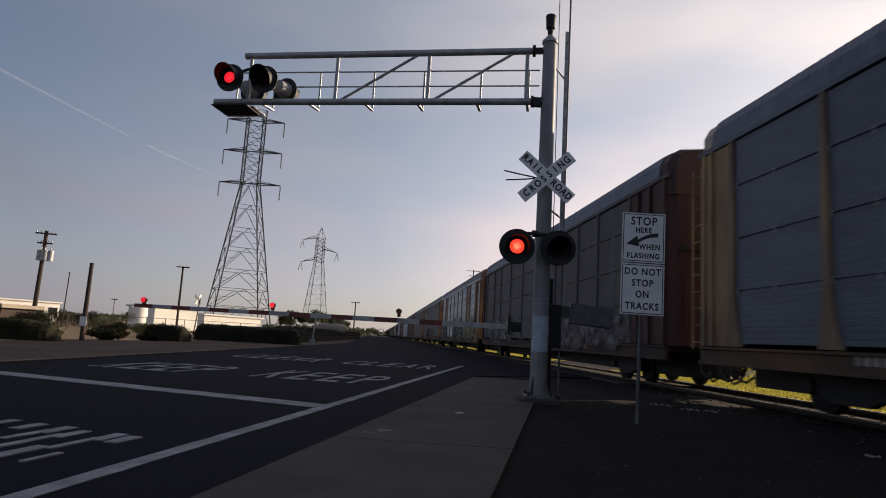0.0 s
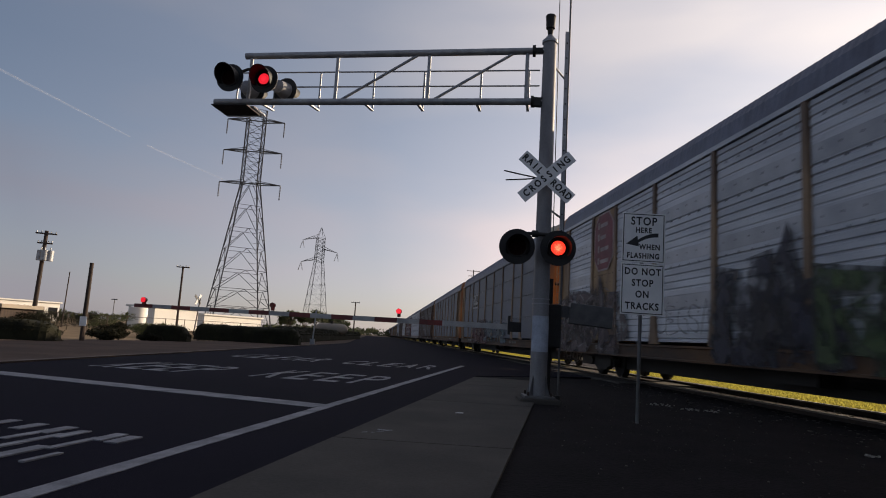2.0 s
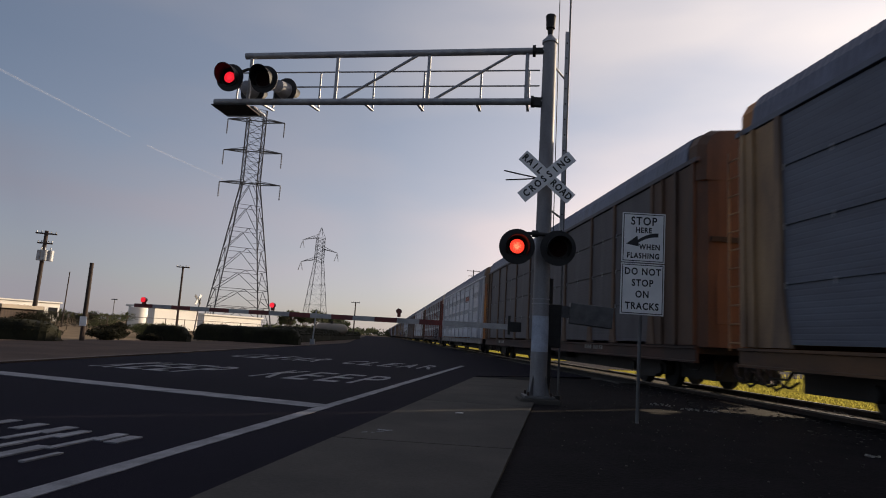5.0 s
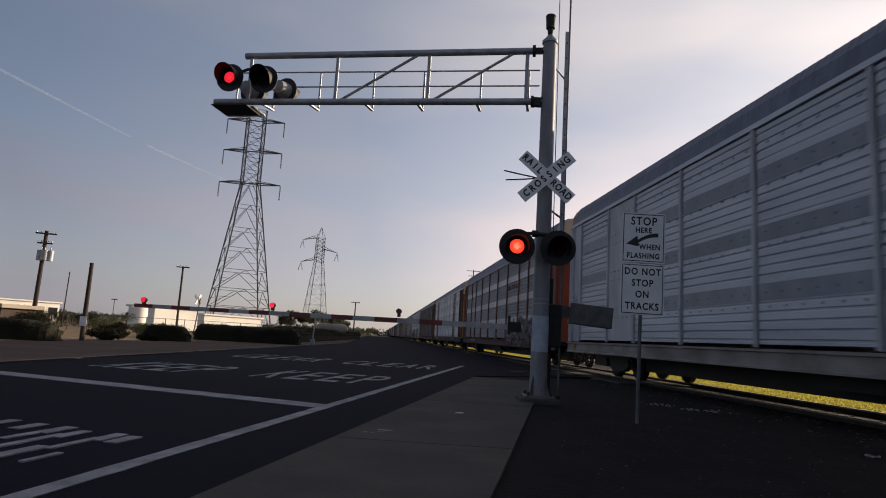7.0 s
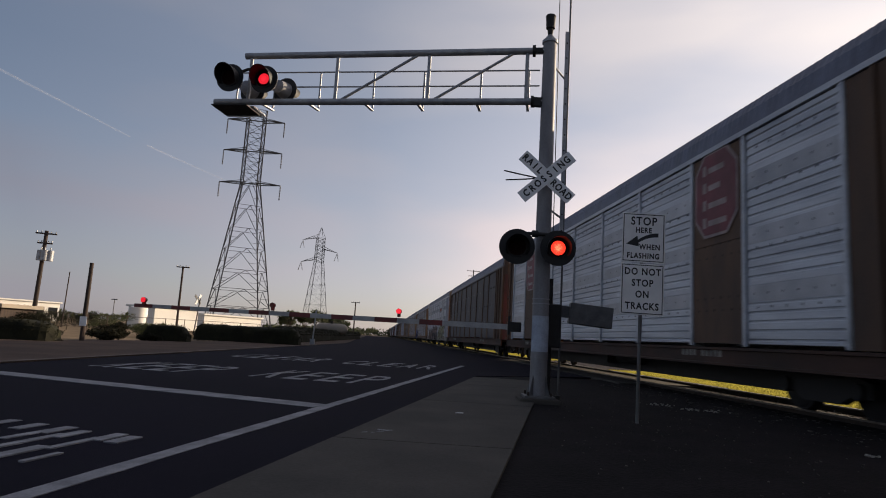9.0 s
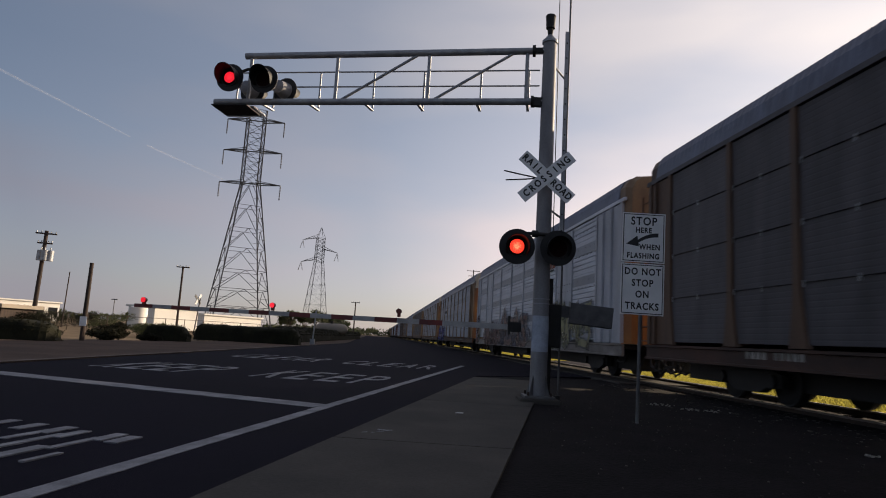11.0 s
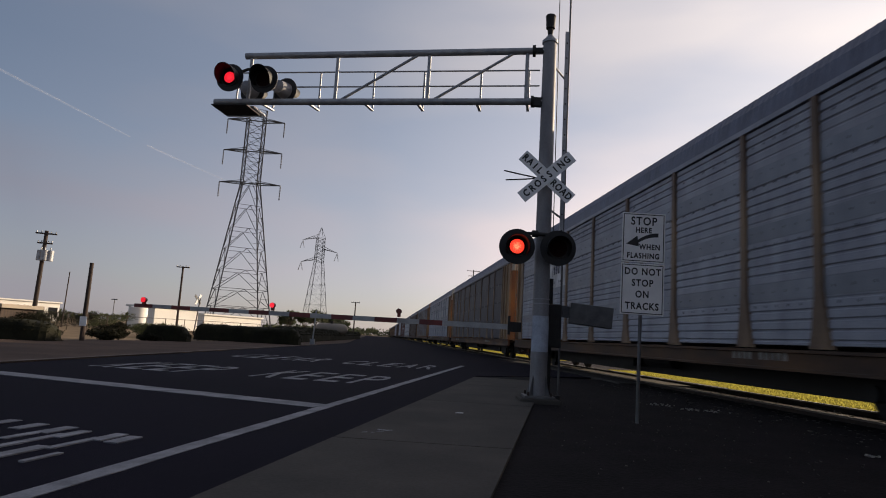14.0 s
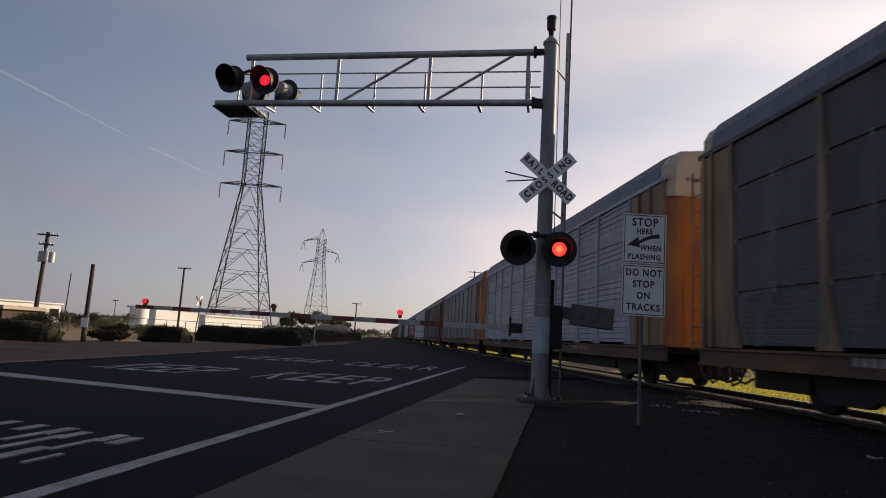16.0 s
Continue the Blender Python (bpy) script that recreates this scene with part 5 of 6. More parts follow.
graffito(BY[2], 6.7, 11.2, 1.05, 2.5, (0.32, 0.30, 0.10), (0.10, 0.085, 0.09), 6, 4, 0.26, (0.30, 0.28, 0.13))
graffito(BY[2], 11.0, 13.2, 0.75, 1.3, (0.30, 0.14, 0.06), (0.12, 0.05, 0.05), 46, 3, 0.40)
graffito(BY[2], -13.3, -7.6, 0.75, 2.55, (0.105, 0.075, 0.082), (0.040, 0.032, 0.042), 7, 5, 0.34, (0.075, 0.052, 0.058))
tag_lines(BY[2], -13.2, -8.0, 0.9, 2.5, (0.26, 0.24, 0.26), 47, 7, 0.035)
graffito(BY[2], -1.7, 0.9, 0.75, 2.6, (0.035, 0.036, 0.060), (0.025, 0.025, 0.035), 17, 2, 0.42, (0.035, 0.036, 0.055))
graffito(BY[2], 1.2, 5.6, 0.75, 2.35, (0.07, 0.12, 0.045), (0.03, 0.04, 0.03), 18, 3, 0.34, (0.06, 0.095, 0.045))
tag_lines(BY[2], -4.7, -2.0, 1.3, 1.9, (0.30, 0.31, 0.33), 48, 5)
part("door_post", box(bmesh.new(), 13.06, 13.42, -HALF - 0.075, -HALF - 0.055, 2.0, 4.85, None, 0.006), RACK["silver"], BY[2], "bare silver upright at the end door")
badge(BY[2], 7.62, 4.15, "octagon")
badge(BY[2], -8.7, 4.15, "octagon")
graffito(BY[3], -6.9, -1.2, 0.75, 2.1, (0.115, 0.022, 0.030), (0.075, 0.020, 0.026), 8, 3, 0.42, (0.10, 0.022, 0.028))
tag_lines(BY[3], -6.6, -1.4, 0.8, 2.1, (0.30, 0.29, 0.31), 49, 4, 0.045)
tag_lines(BY[3], -9.5, -7.8, 1.12, 1.5, (0.30, 0.29, 0.34), 9, 4, 0.03)
tag_lines(BY[3], -9.5, -7.8, 1.6, 2.1, (0.30, 0.29, 0.34), 10, 5, 0.03)
tag_lines(BY[3], -7.4, -6.9, 1.4, 2.0, (0.12, 0.30, 0.31), 50, 2, 0.05)
graffito(BY[3], -2.0, 5.4, 0.85, 1.95, (0.075, 0.15, 0.19), (0.05, 0.065, 0.08), 19, 7, 0.20)
badge(BY[3], -6.32, 3.62, "white_panel")
badge(BY[6], 5.5, 3.9, "swoosh")
badge(BY[7], 5.2, 3.75, "red_smear")
badge(BY[8], 7.62, 4.2, "octagon")
badge(BY[8], -8.7, 4.2, "octagon")
badge(BY[10], 5.5, 3.9, "swoosh")
tag_lines(BY[7], 0.0, 6.4, 1.35, 1.9, (0.28, 0.28, 0.29), 31, 9, 0.03)
graffito(BY[7], 4.6, 10.6, 0.8, 1.95, (0.085, 0.055, 0.095), (0.07, 0.075, 0.07), 32, 5, 0.26)
graffito(BY[10], 4.6, 10.9, 0.85, 2.3, (0.30, 0.285, 0.15), (0.075, 0.078, 0.075), 12, 5, 0.24, (0.27, 0.265, 0.16))
part("graffiti", prism(bmesh.new(), [(6.9, 1.0), (8.5, 0.9), (8.9, 1.6), (8.35, 2.1), (8.0, 1.7), (7.65, 2.75), (7.0, 2.2)], 0.062, 0.0622, Matrix.Translation((0, -HALF, 0)) @ UP), paint((0.27, 0.265, 0.16)), BY[10], "pointed yellow sprayed flame")
graffito(BY[10], -13.4, -12.4, 0.75, 2.2, (0.21, 0.075, 0.065), (0.05, 0.05, 0.07), 13, 1, 0.5, (0.24, 0.19, 0.11))
graffito(BY[10], -9.6, -4.9, 0.72, 1.75, (0.20, 0.115, 0.10), (0.11, 0.05, 0.055), 24, 4, 0.40, (0.15, 0.08, 0.075))
graffito(BY[10], -4.3, 1.8, 0.72, 2.2, (0.22, 0.125, 0.105), (0.05, 0.05, 0.075), 23, 4, 0.36, (0.075, 0.075, 0.11))
graffito(BY[11], -12.8, -7.0, 0.75, 1.95, (0.040, 0.055, 0.26), (0.035, 0.045, 0.17), 14, 4, 0.40, (0.045, 0.06, 0.24))
badge(BY[11], -6.4, 3.6, "dark_word")
badge(BY[12], -6.35, 3.62, "small_white")
part("stencil", box(bmesh.new(), 11.85, 12.35, -HALF - 0.022, -HALF - 0.017, 2.10, 2.32), paint((0.36, 0.25, 0.07)), BY[6], "small yellow painted panel")
part("stencil", box(bmesh.new(), -13.02, -12.52, -HALF - 0.022, -HALF - 0.017, 1.82, 2.04), paint((0.17, 0.06, 0.045)), BY[6], "small red painted panel")
part("stencil", prism(bmesh.new(), disc_poly(-12.75, 0.86, 0.13), 0.072, 0.076, Matrix.Translation((0, -HALF, 0)) @ UP), paint((0.42, 0.20, 0.03)), BY[6], "orange painted dot")
tag_lines(BY[6], -13.0, -12.5, 2.35, 2.65, (0.03, 0.03, 0.035), 61, 3, 0.02)
tag_lines(BY[13], -4.3, -0.3, 1.15, 2.3, (0.24, 0.25, 0.27), 15, 4, 0.05)
tag_lines(BY[13], 0.7, 4.4, 1.15, 2.3, (0.24, 0.25, 0.27), 55, 4, 0.05)
tag_lines(BY[13], -12.0, -9.6, 1.15, 2.1, (0.16, 0.165, 0.18), 16, 3, 0.05)


# ---------------------------------------------------------------- distance
def pylon(x, y, z0, height, half, neck_z, neck, arms, r, label, peak=1.0, spire=0.0, dense=False):
    """A lattice tower on four legs, waisted at neck_z, with cross-arms (z, reach) and hung insulators."""
    tw = thing("transmission_tower", label, "pylon", "", Matrix.Translation((x, y, z0)) @ pose(0, 0, 0, 0, 0, 28))
    corners = [(-1, -1), (1, -1), (1, 1), (-1, 1)]

    def at(c, z):
        w = half + (neck - half) * (z / neck_z) if z < neck_z else neck + (peak * neck - neck) * ((z - neck_z) / (height - neck_z))
        return Vector((c[0] * w, c[1] * w, z))
    levels = [neck_z * f for f in (0.0, 0.16, 0.275, 0.40, 0.545, 0.68, 0.84, 1.0)]
    top = [neck_z + (height - neck_z) * i / 6 for i in range(1, 7)]
    lv = levels + top
    for c in corners:
        bm = loft(bmesh.new(), [at(c, a) for a in lv], [r] * len(lv), 5)
        part("leg", bm, TOWER_STEEL, tw)
    for i in range(4):
        c, d = corners[i], corners[(i + 1) % 4]
        bm = bmesh.new()
        for a, b in zip(lv, lv[1:]):
            tube(bm, at(c, b), at(d, b), r * 0.45, n=4)
            if b <= neck_z + 0.01 and not dense:      # K panels below the waist
                mid = at(c, b).lerp(at(d, b), 0.5)
                tube(bm, at(c, a), mid, r * 0.55, n=4)
                tube(bm, at(d, a), mid, r * 0.55, n=4)
                tube(bm, at(c, a).lerp(mid, 0.5), at(c, a).lerp(at(c, b), 0.5), r * 0.34, n=4)
                tube(bm, at(d, a).lerp(mid, 0.5), at(d, a).lerp(at(d, b), 0.5), r * 0.34, n=4)
            else:
                tube(bm, at(c, a), at(d, b), r * 0.42, n=4)
                tube(bm, at(d, a), at(c, b), r * 0.42, n=4)
        part("bracing", bm, TOWER_STEEL, tw)
    if spire:
        bm = bmesh.new()
        for c in corners:
            tube(bm, at(c, height), (0, 0, height + spire), r * 0.7, n=4)
        part("peak", bm, TOWER_STEEL, tw)
    square = Matrix.Rotation(radians(-24), 4, "Z")      # the arms stand across the line
    for z, left, right in arms:
        bm = bmesh.new()
        for reach in (-left, right):
            if not reach:
                continue
            w = 0.5 * neck + 0.4
            tip = Vector((reach, 0, z - (1.1 if spire else 0.0)))
            for s in (-1, 1):
                inner = Vector((math.copysign(w, reach), s * w, z))
                tube(bm, inner, tip, r * 0.85, n=5)
                tube(bm, inner + Vector((0, 0, 1.0 if spire else 0.45)), tip, r * 0.6, n=4)
                for f in (0.3, 0.6):
                    p = inner.lerp(tip, f)
                    tube(bm, p, (p.x, -p.y, p.z), r * 0.4, n=4)
        if not spire:
            tube(bm, (-neck, 0, z), (neck, 0, z), r * 0.9, n=5)
        part("crossarm", bm, TOWER_STEEL, tw, "", square)
        for reach in (-left, right):
            if reach:
                bm = bmesh.new()
                drop = z - (1.1 if spire else 0.0)
                for lean in ((-0.28, 0.22) if spire else (0.0,)):
                    for k in range(9):
                        x = reach + lean * k * 0.36
                        tube(bm, (x, 0, drop - 0.2 - k * 0.34), (x, 0, drop - 0.36 - k * 0.34), 0.17, 0.11, n=8)
                    tube(bm, (reach, 0, drop), (reach + lean * 3.1, 0, drop - 3.2), 0.05, n=5)
                part("insulator", bm, TOWER_STEEL, tw, "hanging insulator string", square)
    return tw


pylon(-40.9, 129, -0.06, 46.3, 5.8, 30.5, 1.70, ((30.6, 6.3, 6.2), (37.5, 6.1, 5.9), (44.2, 5.9, 5.9)), 0.13, "tall dark lattice transmission tower with three cross-arms")
pylon(-45.0, 230, -0.06, 34.8, 4.1, 26.0, 1.42, ((26.9, 6.4, 0), (30.9, 0, 6.3), (35.0, 6.4, 0)), 0.10, "lattice transmission tower far behind the road", 0.9, 4.1, True)


def pole(x, y, top, r, label, arms=(), lean=0.0, cans=0):
    p = thing("utility_pole", label, "utility pole", "", pose(x, y, 0, 0, lean, 12))
    part("shaft", tube(bmesh.new(), (0, 0, -0.2), (0, 0, top), r, r * 0.75, n=12), POLE_WOOD, p)
    for z, half in arms:
        part("crossarm", box(bmesh.new(), -half, half, -0.06, 0.06, z - 0.06, z + 0.06), POLE_WOOD, p)
        for k in (-0.9, -0.45, 0.45, 0.9):
            part("insulator", tube(bmesh.new(), (k * half, 0, z + 0.06), (k * half, 0, z + 0.22), 0.045, n=8), GALV, p)
    for k in range(cans):
        bm = bmesh.new()
        a = radians(-150 + 60 * k)
        c = Vector((0.42 * math.cos(a) + 0.25, 0.42 * math.sin(a), top - 2.1))
        tube(bm, c - Vector((0, 0, 0.55)), c + Vector((0, 0, 0.35)), 0.30, n=16)
        tube(bm, c + Vector((0, 0, 0.35)), c + Vector((0, 0, 0.62)), 0.05, n=8)
        part("transformer", bm, GALV, p, "grey transformer can", None, True)
    return p


pole(-34.9, 55, 8.3, 0.20, "wooden utility pole carrying grey transformer cans", ((8.05, 0.85), (7.2, 0.6)), 0.8, 3)
stub = pole(-14.4, 26, 3.2, 0.10, "dark cut-off wooden pole with a small white notice")
part("notice", box(bmesh.new(), -0.13, 0.13, -0.13, -0.11, 0.62, 1.0), SIGN_WHITE, stub, "small white notice board")
pole(-35.3, 60, 5.2, 0.06, "thin bare wooden pole behind the hedge", (), 1.0)
pole(-30.7, 75, 7.65, 0.14, "slim wooden utility pole with one cross-arm", ((7.55, 0.75),))
pole(-15.9, 120, 6.8, 0.14, "slim wooden utility pole with one cross-arm", ((6.7, 0.8),))
pole(7.6, 150, 17.5, 0.16, "tall wooden utility pole behind the train", ((17.2, 1.6), (16.0, 1.2)))
lamp = thing("street_lamp", "far street lamp on a thin pole", "street lamp", "", pose(-76.6, 150, 0, 0, 0, 0))
part("pole", tube(bmesh.new(), (0, 0, 0), (0, 0, 5.6), 0.09, n=8), TOWER_STEEL, lamp)
part("lamp_head", box(bmesh.new(), -0.7, 0.7, -0.15, 0.15, 5.55, 5.75, None, 0.03), TOWER_STEEL, lamp)


def foliage(bm, rng, centre, size, count, leaf):
    for i in range(count):
        while True:
            p = Vector((rng.uniform(-1, 1), rng.uniform(-1, 1), rng.uniform(-1, 1)))
            if p.length < 1:
                break
        p = p * (0.55 + 0.45 * rng.random())
        c = Vector(centre) + Vector((p.x * size[0], p.y * size[1], p.z * size[2]))
        u = Vector((rng.gauss(0, 1), rng.gauss(0, 1), rng.gauss(0, 1))).normalized()
        v = u.orthogonal().normalized()
        l = leaf * rng.uniform(0.6, 1.3)
        bm.faces.new([bm.verts.new(c + q) for q in (-u * l, v * l * 0.5, u * l, -v * l * 0.5)])


def hedge(x0, y0, x1, y1, height, depth, seed, label):
    """A clipped but ragged hedge: a dark core and a coat of leaves."""
    h = thing("hedge", label, "hedge", "hedges along the verge")
    rng = random.Random(seed)
    p, q = Vector((x0, y0, 0.08)), Vector((x1, y1, 0.08))
    L = (q - p).length
    bm, coat = bmesh.new(), bmesh.new()
    d = (q - p).normalized()
    side = Vector((-d.y, d.x, 0))
    n, m = max(6, int(L / 0.22)), 12
    rows = []
    for i in range(n + 1):
        end = min(1.0, min(i, n - i) / 2 + 0.25) ** 0.5
        ring = []
        for k in range(m + 1):
            a = math.pi * k / m
            cx, cz = math.copysign(abs(math.cos(a)) ** 0.45, math.cos(a)), abs(math.sin(a)) ** 0.45
            c = p.lerp(q, i / n) + side * (cx * depth * 0.48 * end)
            c.z = 0.02 + cz * height * 0.97 * end
            w = noise.noise(Vector((c.x * 1.3, c.y * 1.3, c.z * 2.0 + seed))) * 0.10
            c += side * (w * (1 if cx > 0 else -1)) + Vector((0, 0, w * cz))
            ring.append(bm.verts.new(c))
            for _ in range(7):
                e = c + Vector((rng.gauss(0, 0.05), rng.gauss(0, 0.05), rng.gauss(0, 0.03)))
                u = Vector((rng.gauss(0, 1), rng.gauss(0, 1), rng.gauss(0, 1))).normalized()
                v = u.orthogonal().normalized()
                l = rng.uniform(0.025, 0.055)
                coat.faces.new([coat.verts.new(e + x) for x in (-u * l, v * l * 0.5, u * l, -v * l * 0.5)])
        rows.append(ring)
    for r0, r1 in zip(rows, rows[1:]):
        for k in range(m):
            bm.faces.new((r0[k], r0[k + 1], r1[k + 1], r1[k]))
    bm.faces.new(rows[0])
    bm.faces.new(rows[-1][::-1])
    part("core", bm, SHADED_LEAF, h, "dark inner twigs")
    part("leaves", coat, SHADED_LEAF, h, "dense green leaves, shade put into their colour")


hedge(-18.2, 23.0, -14.3, 24.2, 0.72, 1.6, 1, "dark low hedge by the road")
hedge(-15.0, 33, -12.8, 33, 0.78, 1.4, 2, "small dark hedge block")
hedge(-15.1, 40, -8.6, 40, 1.0, 1.6, 3, "long dark clipped hedge")
hedge(-11.3, 47, -14.5, 112, 1.15, 2.0, 4, "low dark scrub along the road")


def bush(x, y, r, h, seed, mat, label):
    b = thing("bush", label, "bush")
    rng = random.Random(seed)
    bm = bmesh.new()
    for k in range(5):
        tube(bm, (x, y, 0.0), (x + rng.uniform(-r, r) * 0.6, y + rng.uniform(-r, r) * 0.6, h * 0.6), 0.03, 0.012, n=6)
    part("stems", bm, BARK, b)
    bm = bmesh.new()
    for k in range(10):
        foliage(bm, rng, (x + rng.uniform(-r, r) * 0.65, y + rng.uniform(-r, r) * 0.65, h * rng.uniform(0.12, 0.68)), (r * 0.5, r * 0.5, h * 0.32), 340, 0.055)
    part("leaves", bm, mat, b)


bush(-15.6, 30.5, 1.0, 0.62, 21, SHADED_LEAF, "spiky green bush on bare ground")
bush(-14.2, 31.5, 0.7, 0.45, 22, SHADED_LEAF, "small dark green bush")
bush(-18.8, 42.0, 1.2, 1.1, 23, LEAF, "sunlit green bush behind the hedge")
bush(-27.4, 43.0, 1.4, 1.3, 24, SHADED_LEAF, "dark bush before the shed")
bush(-23.6, 47.0, 1.0, 0.9, 25, SHADED_LEAF, "dark brown-green bush on dry ground")
bush(-19.6, 45.5, 0.9, 0.8, 27, SHADED_LEAF, "dark brown-green bush on dry ground")
bush(-33.0, 64.0, 2.4, 2.0, 28, LEAF, "sunlit green bush far off")
bush(-37.5, 66.0, 2.6, 1.7, 29, SHADED_LEAF, "dark scrub far off")
bush(-44.0, 68.0, 3.0, 2.2, 30, LEAF, "sunlit green bush far off")
bush(-50.0, 90.0, 3.0, 2.4, 33, SHADED_LEAF, "dark scrub far off")


def tree(x, y, h, r, seed, label):
    t = thing("tree", label, "tree", "far trees")
    rng = random.Random(seed)
    bm = bmesh.new()
    tube(bm, (x, y, 0), (x + 0.1, y, h * 0.45), h * 0.035, h * 0.022, n=8)
    tips = []
    for k in range(6):
        a = k * 1.05 + rng.uniform(-0.3, 0.3)
        e = Vector((x + math.cos(a) * r * 0.6, y + math.sin(a) * r * 0.6, h * rng.uniform(0.6, 0.85)))
        tube(bm, (x + 0.1, y, h * rng.uniform(0.32, 0.45)), e, h * 0.016, h * 0.006, n=6)
        tips.append(e)
    part("trunk", bm, BARK, t)
    bm = bmesh.new()
    for e in tips + [Vector((x, y, h * 0.88))]:
        foliage(bm, rng, e, (r * 0.5, r * 0.5, h * 0.17), 200, 0.02 * h + 0.12)
    part("crown", bm, LEAF, t, "uneven crown of small leaves")


rng = random.Random(31)
for i, (x, y, h, r) in enumerate(((-35, 150, 5.4, 2.9), (-32, 152, 4.8, 2.6), (-29.0, 150, 5.9, 3.1), (-26.0, 156, 5.0, 2.8), (-23, 150, 4.2, 2.4), (-38, 160, 4.2, 2.4), (-60, 140, 3.4, 2.2), (-66, 150, 4.2, 2.6), (-71, 150, 3.6, 2.2), (-54, 130, 3.0, 1.8))):
    tree(x, y, h, r, 40 + i, "far green tree in low sun")
bm = bmesh.new()
rng = random.Random(9)
for i in range(240):
    x = rng.uniform(-420, 60)
    y = rng.uniform(420, 520)
    foliage(bm, rng, (x, y, rng.uniform(1.0, 3.6)), (6, 4, rng.uniform(1.5, 3.4)), 40, 0.9)
tagged(part("far_trees", bm, LEAF), "low line of trees along the horizon", "trees", "", "stuff")


def shed(x0, y0, w, d, h, turn, wall, label, windows=0, fascia=True):
    b = thing("warehouse", label, "building", "", pose(x0, y0, 0, 0, 0, turn))
    part("wall", box(bmesh.new(), 0, w, 0, d, -0.2, h), wall, b)
    part("roof", box(bmesh.new(), -0.3, w + 0.3, -0.3, d + 0.3, h, h + 0.25), WHITE_WALL if fascia else TAN_WALL, b, "flat roof edge")
    for k in range(windows):
        x = (k + 0.5) * w / windows
        win = part("window", box(bmesh.new(), x - 0.5 * w / windows * 0.7, x + 0.5 * w / windows * 0.7, -0.06, 0.02, h * 0.35, h * 0.75), GLASS_DARK, b, "dark window")
    return b


shed(-85, 105, 22.2, 30, 3.4, 60, WHITE_WALL, "long low warehouse with a white fascia", 9)
shed(-40.1, 90, 7.4, 6, 3.0, 60, WHITE_WALL, "plain white flat-roofed building")
shed(-40.4, 110, 13.2, 6, 2.6, 60, WHITE_WALL, "long low white building", 0)
tank = thing("storage_tank", "dull tan horizontal storage tank on dark saddles", "tank")
part("vessel", loft(bmesh.new(), [(-15.0, 78, 1.35), (-14.7, 78, 1.35), (-14.2, 78, 1.35), (-11.9, 78, 1.35), (-11.4, 78, 1.35), (-11.1, 78, 1.35)], [0.28, 0.55, 0.65, 0.65, 0.55, 0.28], 20), TAN_WALL, tank, "", None, True)
for x in (-13.9, -12.2):
    part("saddle", box(bmesh.new(), x - 0.2, x + 0.2, 77.5, 78.5, -0.08, 0.95), POLE_WOOD, tank, "dark saddle")
part("hatch", tube(bmesh.new(), (-13.0, 78, 1.9), (-13.0, 78, 2.25), 0.25, n=14), STEEL, tank, "round grey hatch")
shed(-31.5, 41.5, 3.4, 3, 1.3, -8, POLE_WOOD, "small brown shed behind the hedge", 0, False)
tank = thing("storage_tank", "white upright storage tank", "tank")
bm = bmesh.new()
tube(bm, (-40.1, 85, 0), (-40.1, 85, 2.7), 1.2, n=28)
tube(bm, (-40.1, 85, 2.7), (-40.1, 85, 2.95), 1.2, 0.4, n=28)
part("shell", bm, WHITE_WALL, tank, "", None, True)
fence = thing("chain_link_fence", "low tan fence posts and rails on open ground", "fence")
for k in range(16):
    x, y = -34 + k * 1.35, 46 + k * 0.2
    part("post", tube(bmesh.new(), (x, y, 0), (x, y, 1.25), 0.03, n=6), BARK, fence)
part("rail", tube(bmesh.new(), (-34, 46, 1.22), (-13.75, 49, 1.22), 0.016, n=6), BARK, fence)
part("rail", tube(bmesh.new(), (-34, 46, 0.3), (-13.75, 49, 0.3), 0.016, n=6), BARK, fence)
far_sign = thing("far_crossbuck", "far white crossbuck seen from behind", "railroad sign")
part("post", tube(bmesh.new(), (-22.9, 60, 0), (-22.6, 60, 3.4), 0.06, n=8), TOWER_STEEL, far_sign)
for a in (40, -50):
    part("blade", box(bmesh.new(), -0.6, 0.6, -0.02, 0.02, -0.12, 0.12, pose(-22.75, 59.9, 3.25, 0, 0, 76) @ pose(0, 0.05 * (a > 0), 0, 0, a, 0)), TOWER_STEEL if a > 0 else GALV, far_sign)
far_signal = thing("far_signal", "far crossing signal standing beyond the road", "railway signal")
bm = bmesh.new()
tube(bm, (-8.6, 44, 0), (-8.5, 44, 2.4), 0.05, n=8)
part("mast", bm, GALV, far_signal)
part("base", box(bmesh.new(), -8.75, -8.45, 43.85, 44.15, 0.0, 0.4), GALV, far_signal)


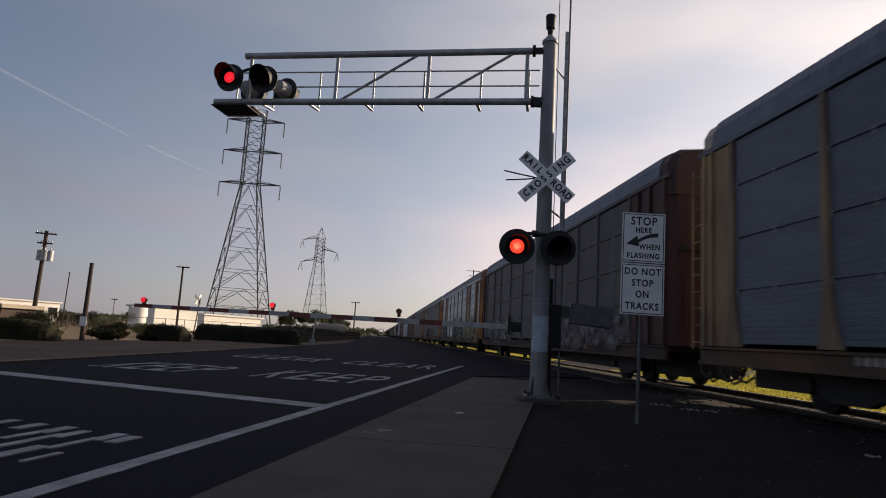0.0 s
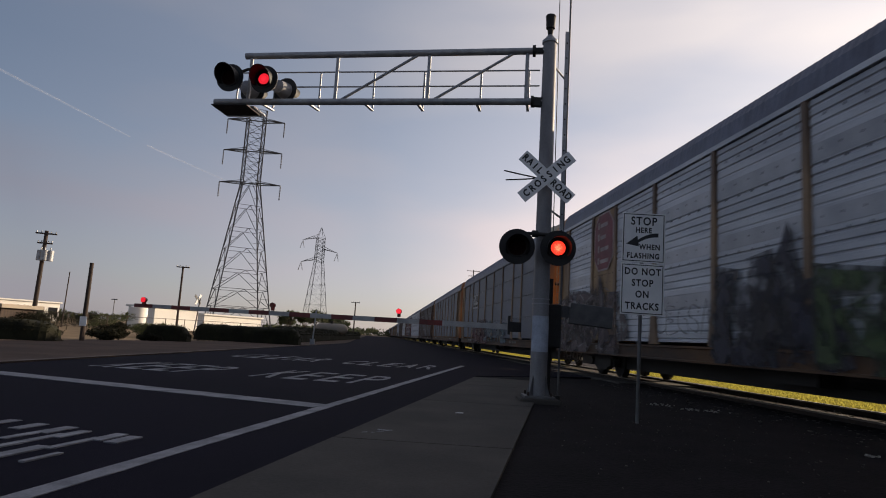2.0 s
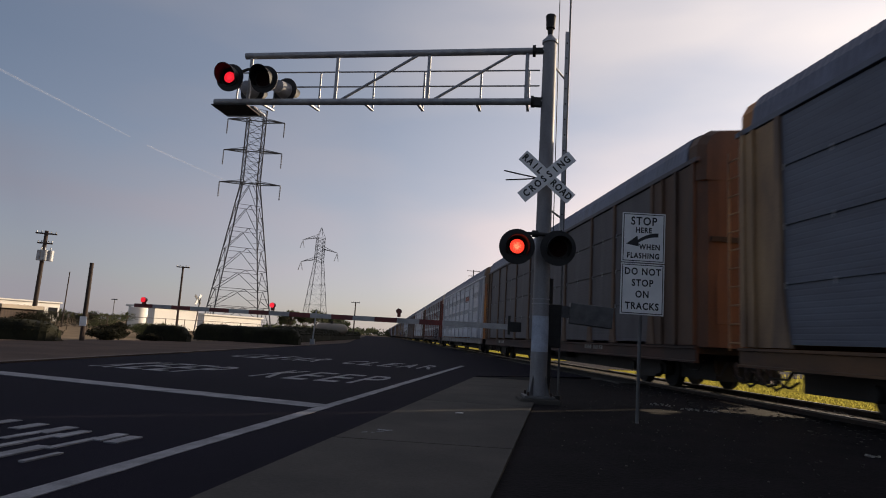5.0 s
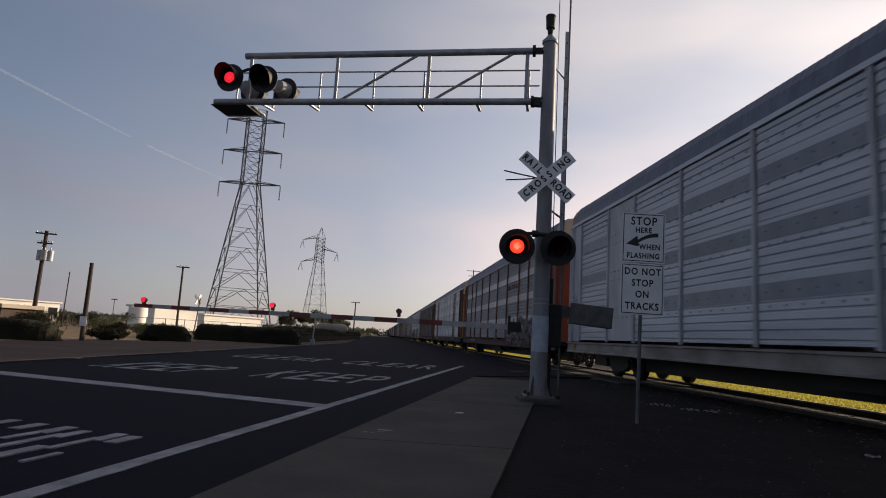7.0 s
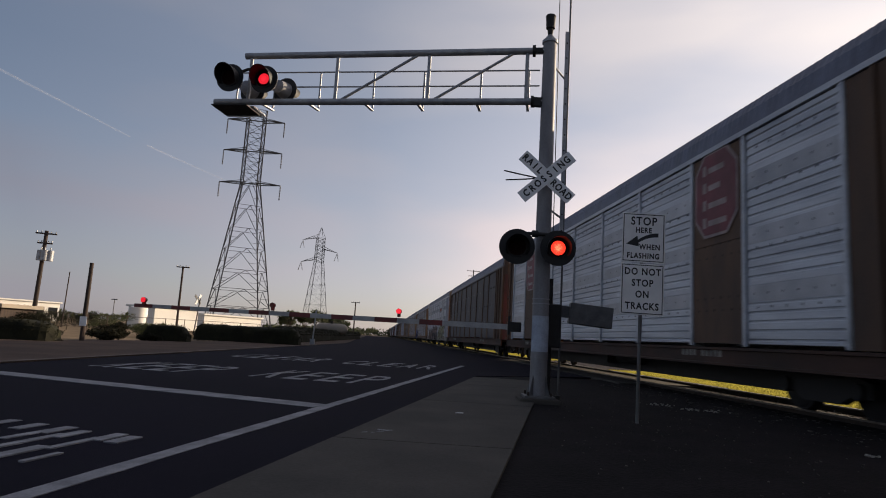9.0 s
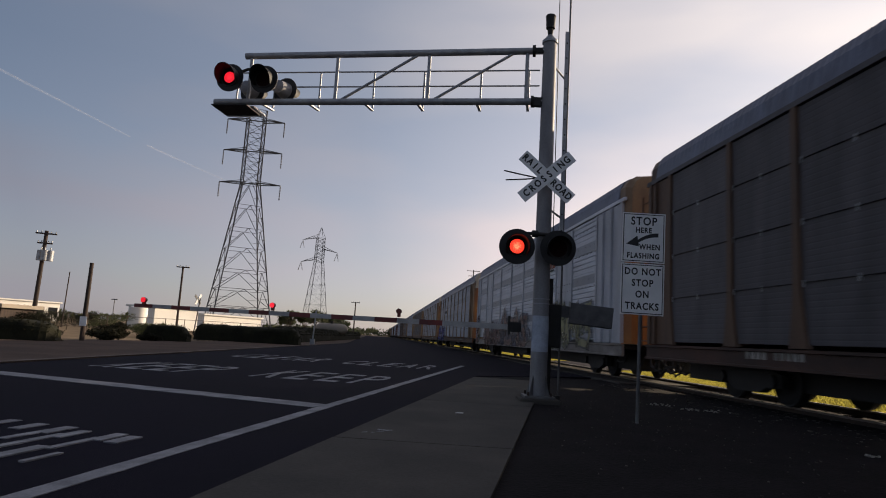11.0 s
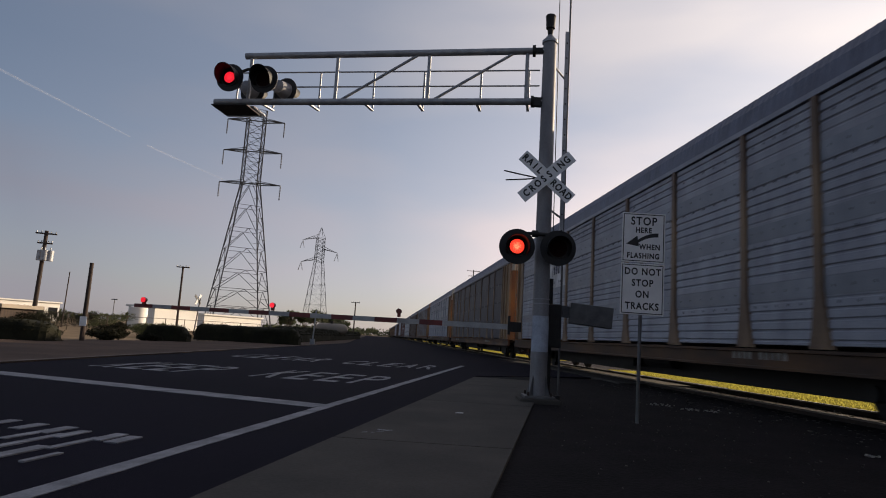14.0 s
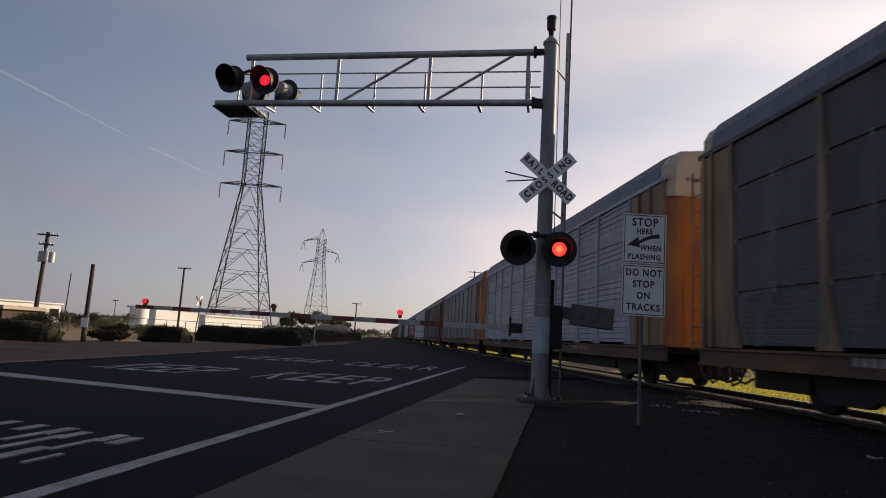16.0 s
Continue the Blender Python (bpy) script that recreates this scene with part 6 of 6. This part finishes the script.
VAPOUR = bpy.data.materials.new("vapour")
VAPOUR.use_nodes = True
_n, _l = VAPOUR.node_tree.nodes, VAPOUR.node_tree.links
_n.clear()
_o, _m, _s = _n.new("ShaderNodeOutputMaterial"), _n.new("ShaderNodeMixShader"), _n.new("ShaderNodeAddShader")
_d, _t, _c = _n.new("ShaderNodeBsdfDiffuse"), _n.new("ShaderNodeBsdfTranslucent"), _n.new("ShaderNodeBsdfTransparent")
_m.inputs["Fac"].default_value = 0.055
_d.inputs["Color"].default_value = _t.inputs["Color"].default_value = (0.5, 0.5, 0.5, 1)
_l.new(_d.outputs[0], _s.inputs[0])
_l.new(_t.outputs[0], _s.inputs[1])
_l.new(_c.outputs[0], _m.inputs[1])
_l.new(_s.outputs[0], _m.inputs[2])
_l.new(_m.outputs[0], _o.inputs["Surface"])
trail = tagged(new("contrail"), "faint white vapour trail across the sky", "contrail", "", "structure")
part("trail", loft(bmesh.new(), [(-2400.0, 3000, 1264.0), (-2000.0, 3000, 1085.0), (-1560.0, 3000, 889.0)], [7.0, 6.0, 3.0], 8), VAPOUR, trail)
part("trail", loft(bmesh.new(), [(-1470.0, 3000, 850.0), (-1300.0, 3000, 784.0), (-1083.0, 3000, 702.0)], [4.0, 4.5, 2.0], 8), VAPOUR, trail)


# ---------------------------------------------------------------- what moves
SPEED, GAP0 = 23.46, 14.49      # metres a second; the first gap's place on the track at the start
# the second lamp of each pair lights and goes out at these seconds
SECOND_LIT = [(a, a + 0.50) for a in (0.22, 1.63, 3.03, 4.43, 5.83, 7.24, 8.64, 10.07)] + [(11.38, 12.05), (12.92, 13.43), (14.34, 14.85), (15.73, 16.23)]


def motions():
    for k, car in CARS:
        s = GAP0 + (k - 0.5) * PITCH
        walk(car, [(t, on_track(s + lag - SPEED * t, RAIL_TOP)) for t, lag in ((0.0, 0.0), (4.0, 0.27), (8.0, 0.66), (12.0, 0.92), (14.0, 0.56), (16.0, 0.12))])
    steps = [(-0.034, 0.0), (0.0, 60.0), (0.034, 120.0), (0.067, 180.0)]
    for ob, at, first in FLIPS:
        face = 0.0 if first else 180.0       # the turn that shows the lit face at the start
        rows = [(0.0, face)]
        for lit in SECOND_LIT:
            for t0 in lit:
                if t0 + 0.07 < 16.0:
                    before = rows[-1][1]
                    rows += [(t0 + dt, before + turn) for dt, turn in steps]
        rows.append((16.0, rows[-1][1]))
        walk(ob, [(t, at @ pose(0, 0, 0, 0, turn, 0)) for t, turn in rows])


motions()
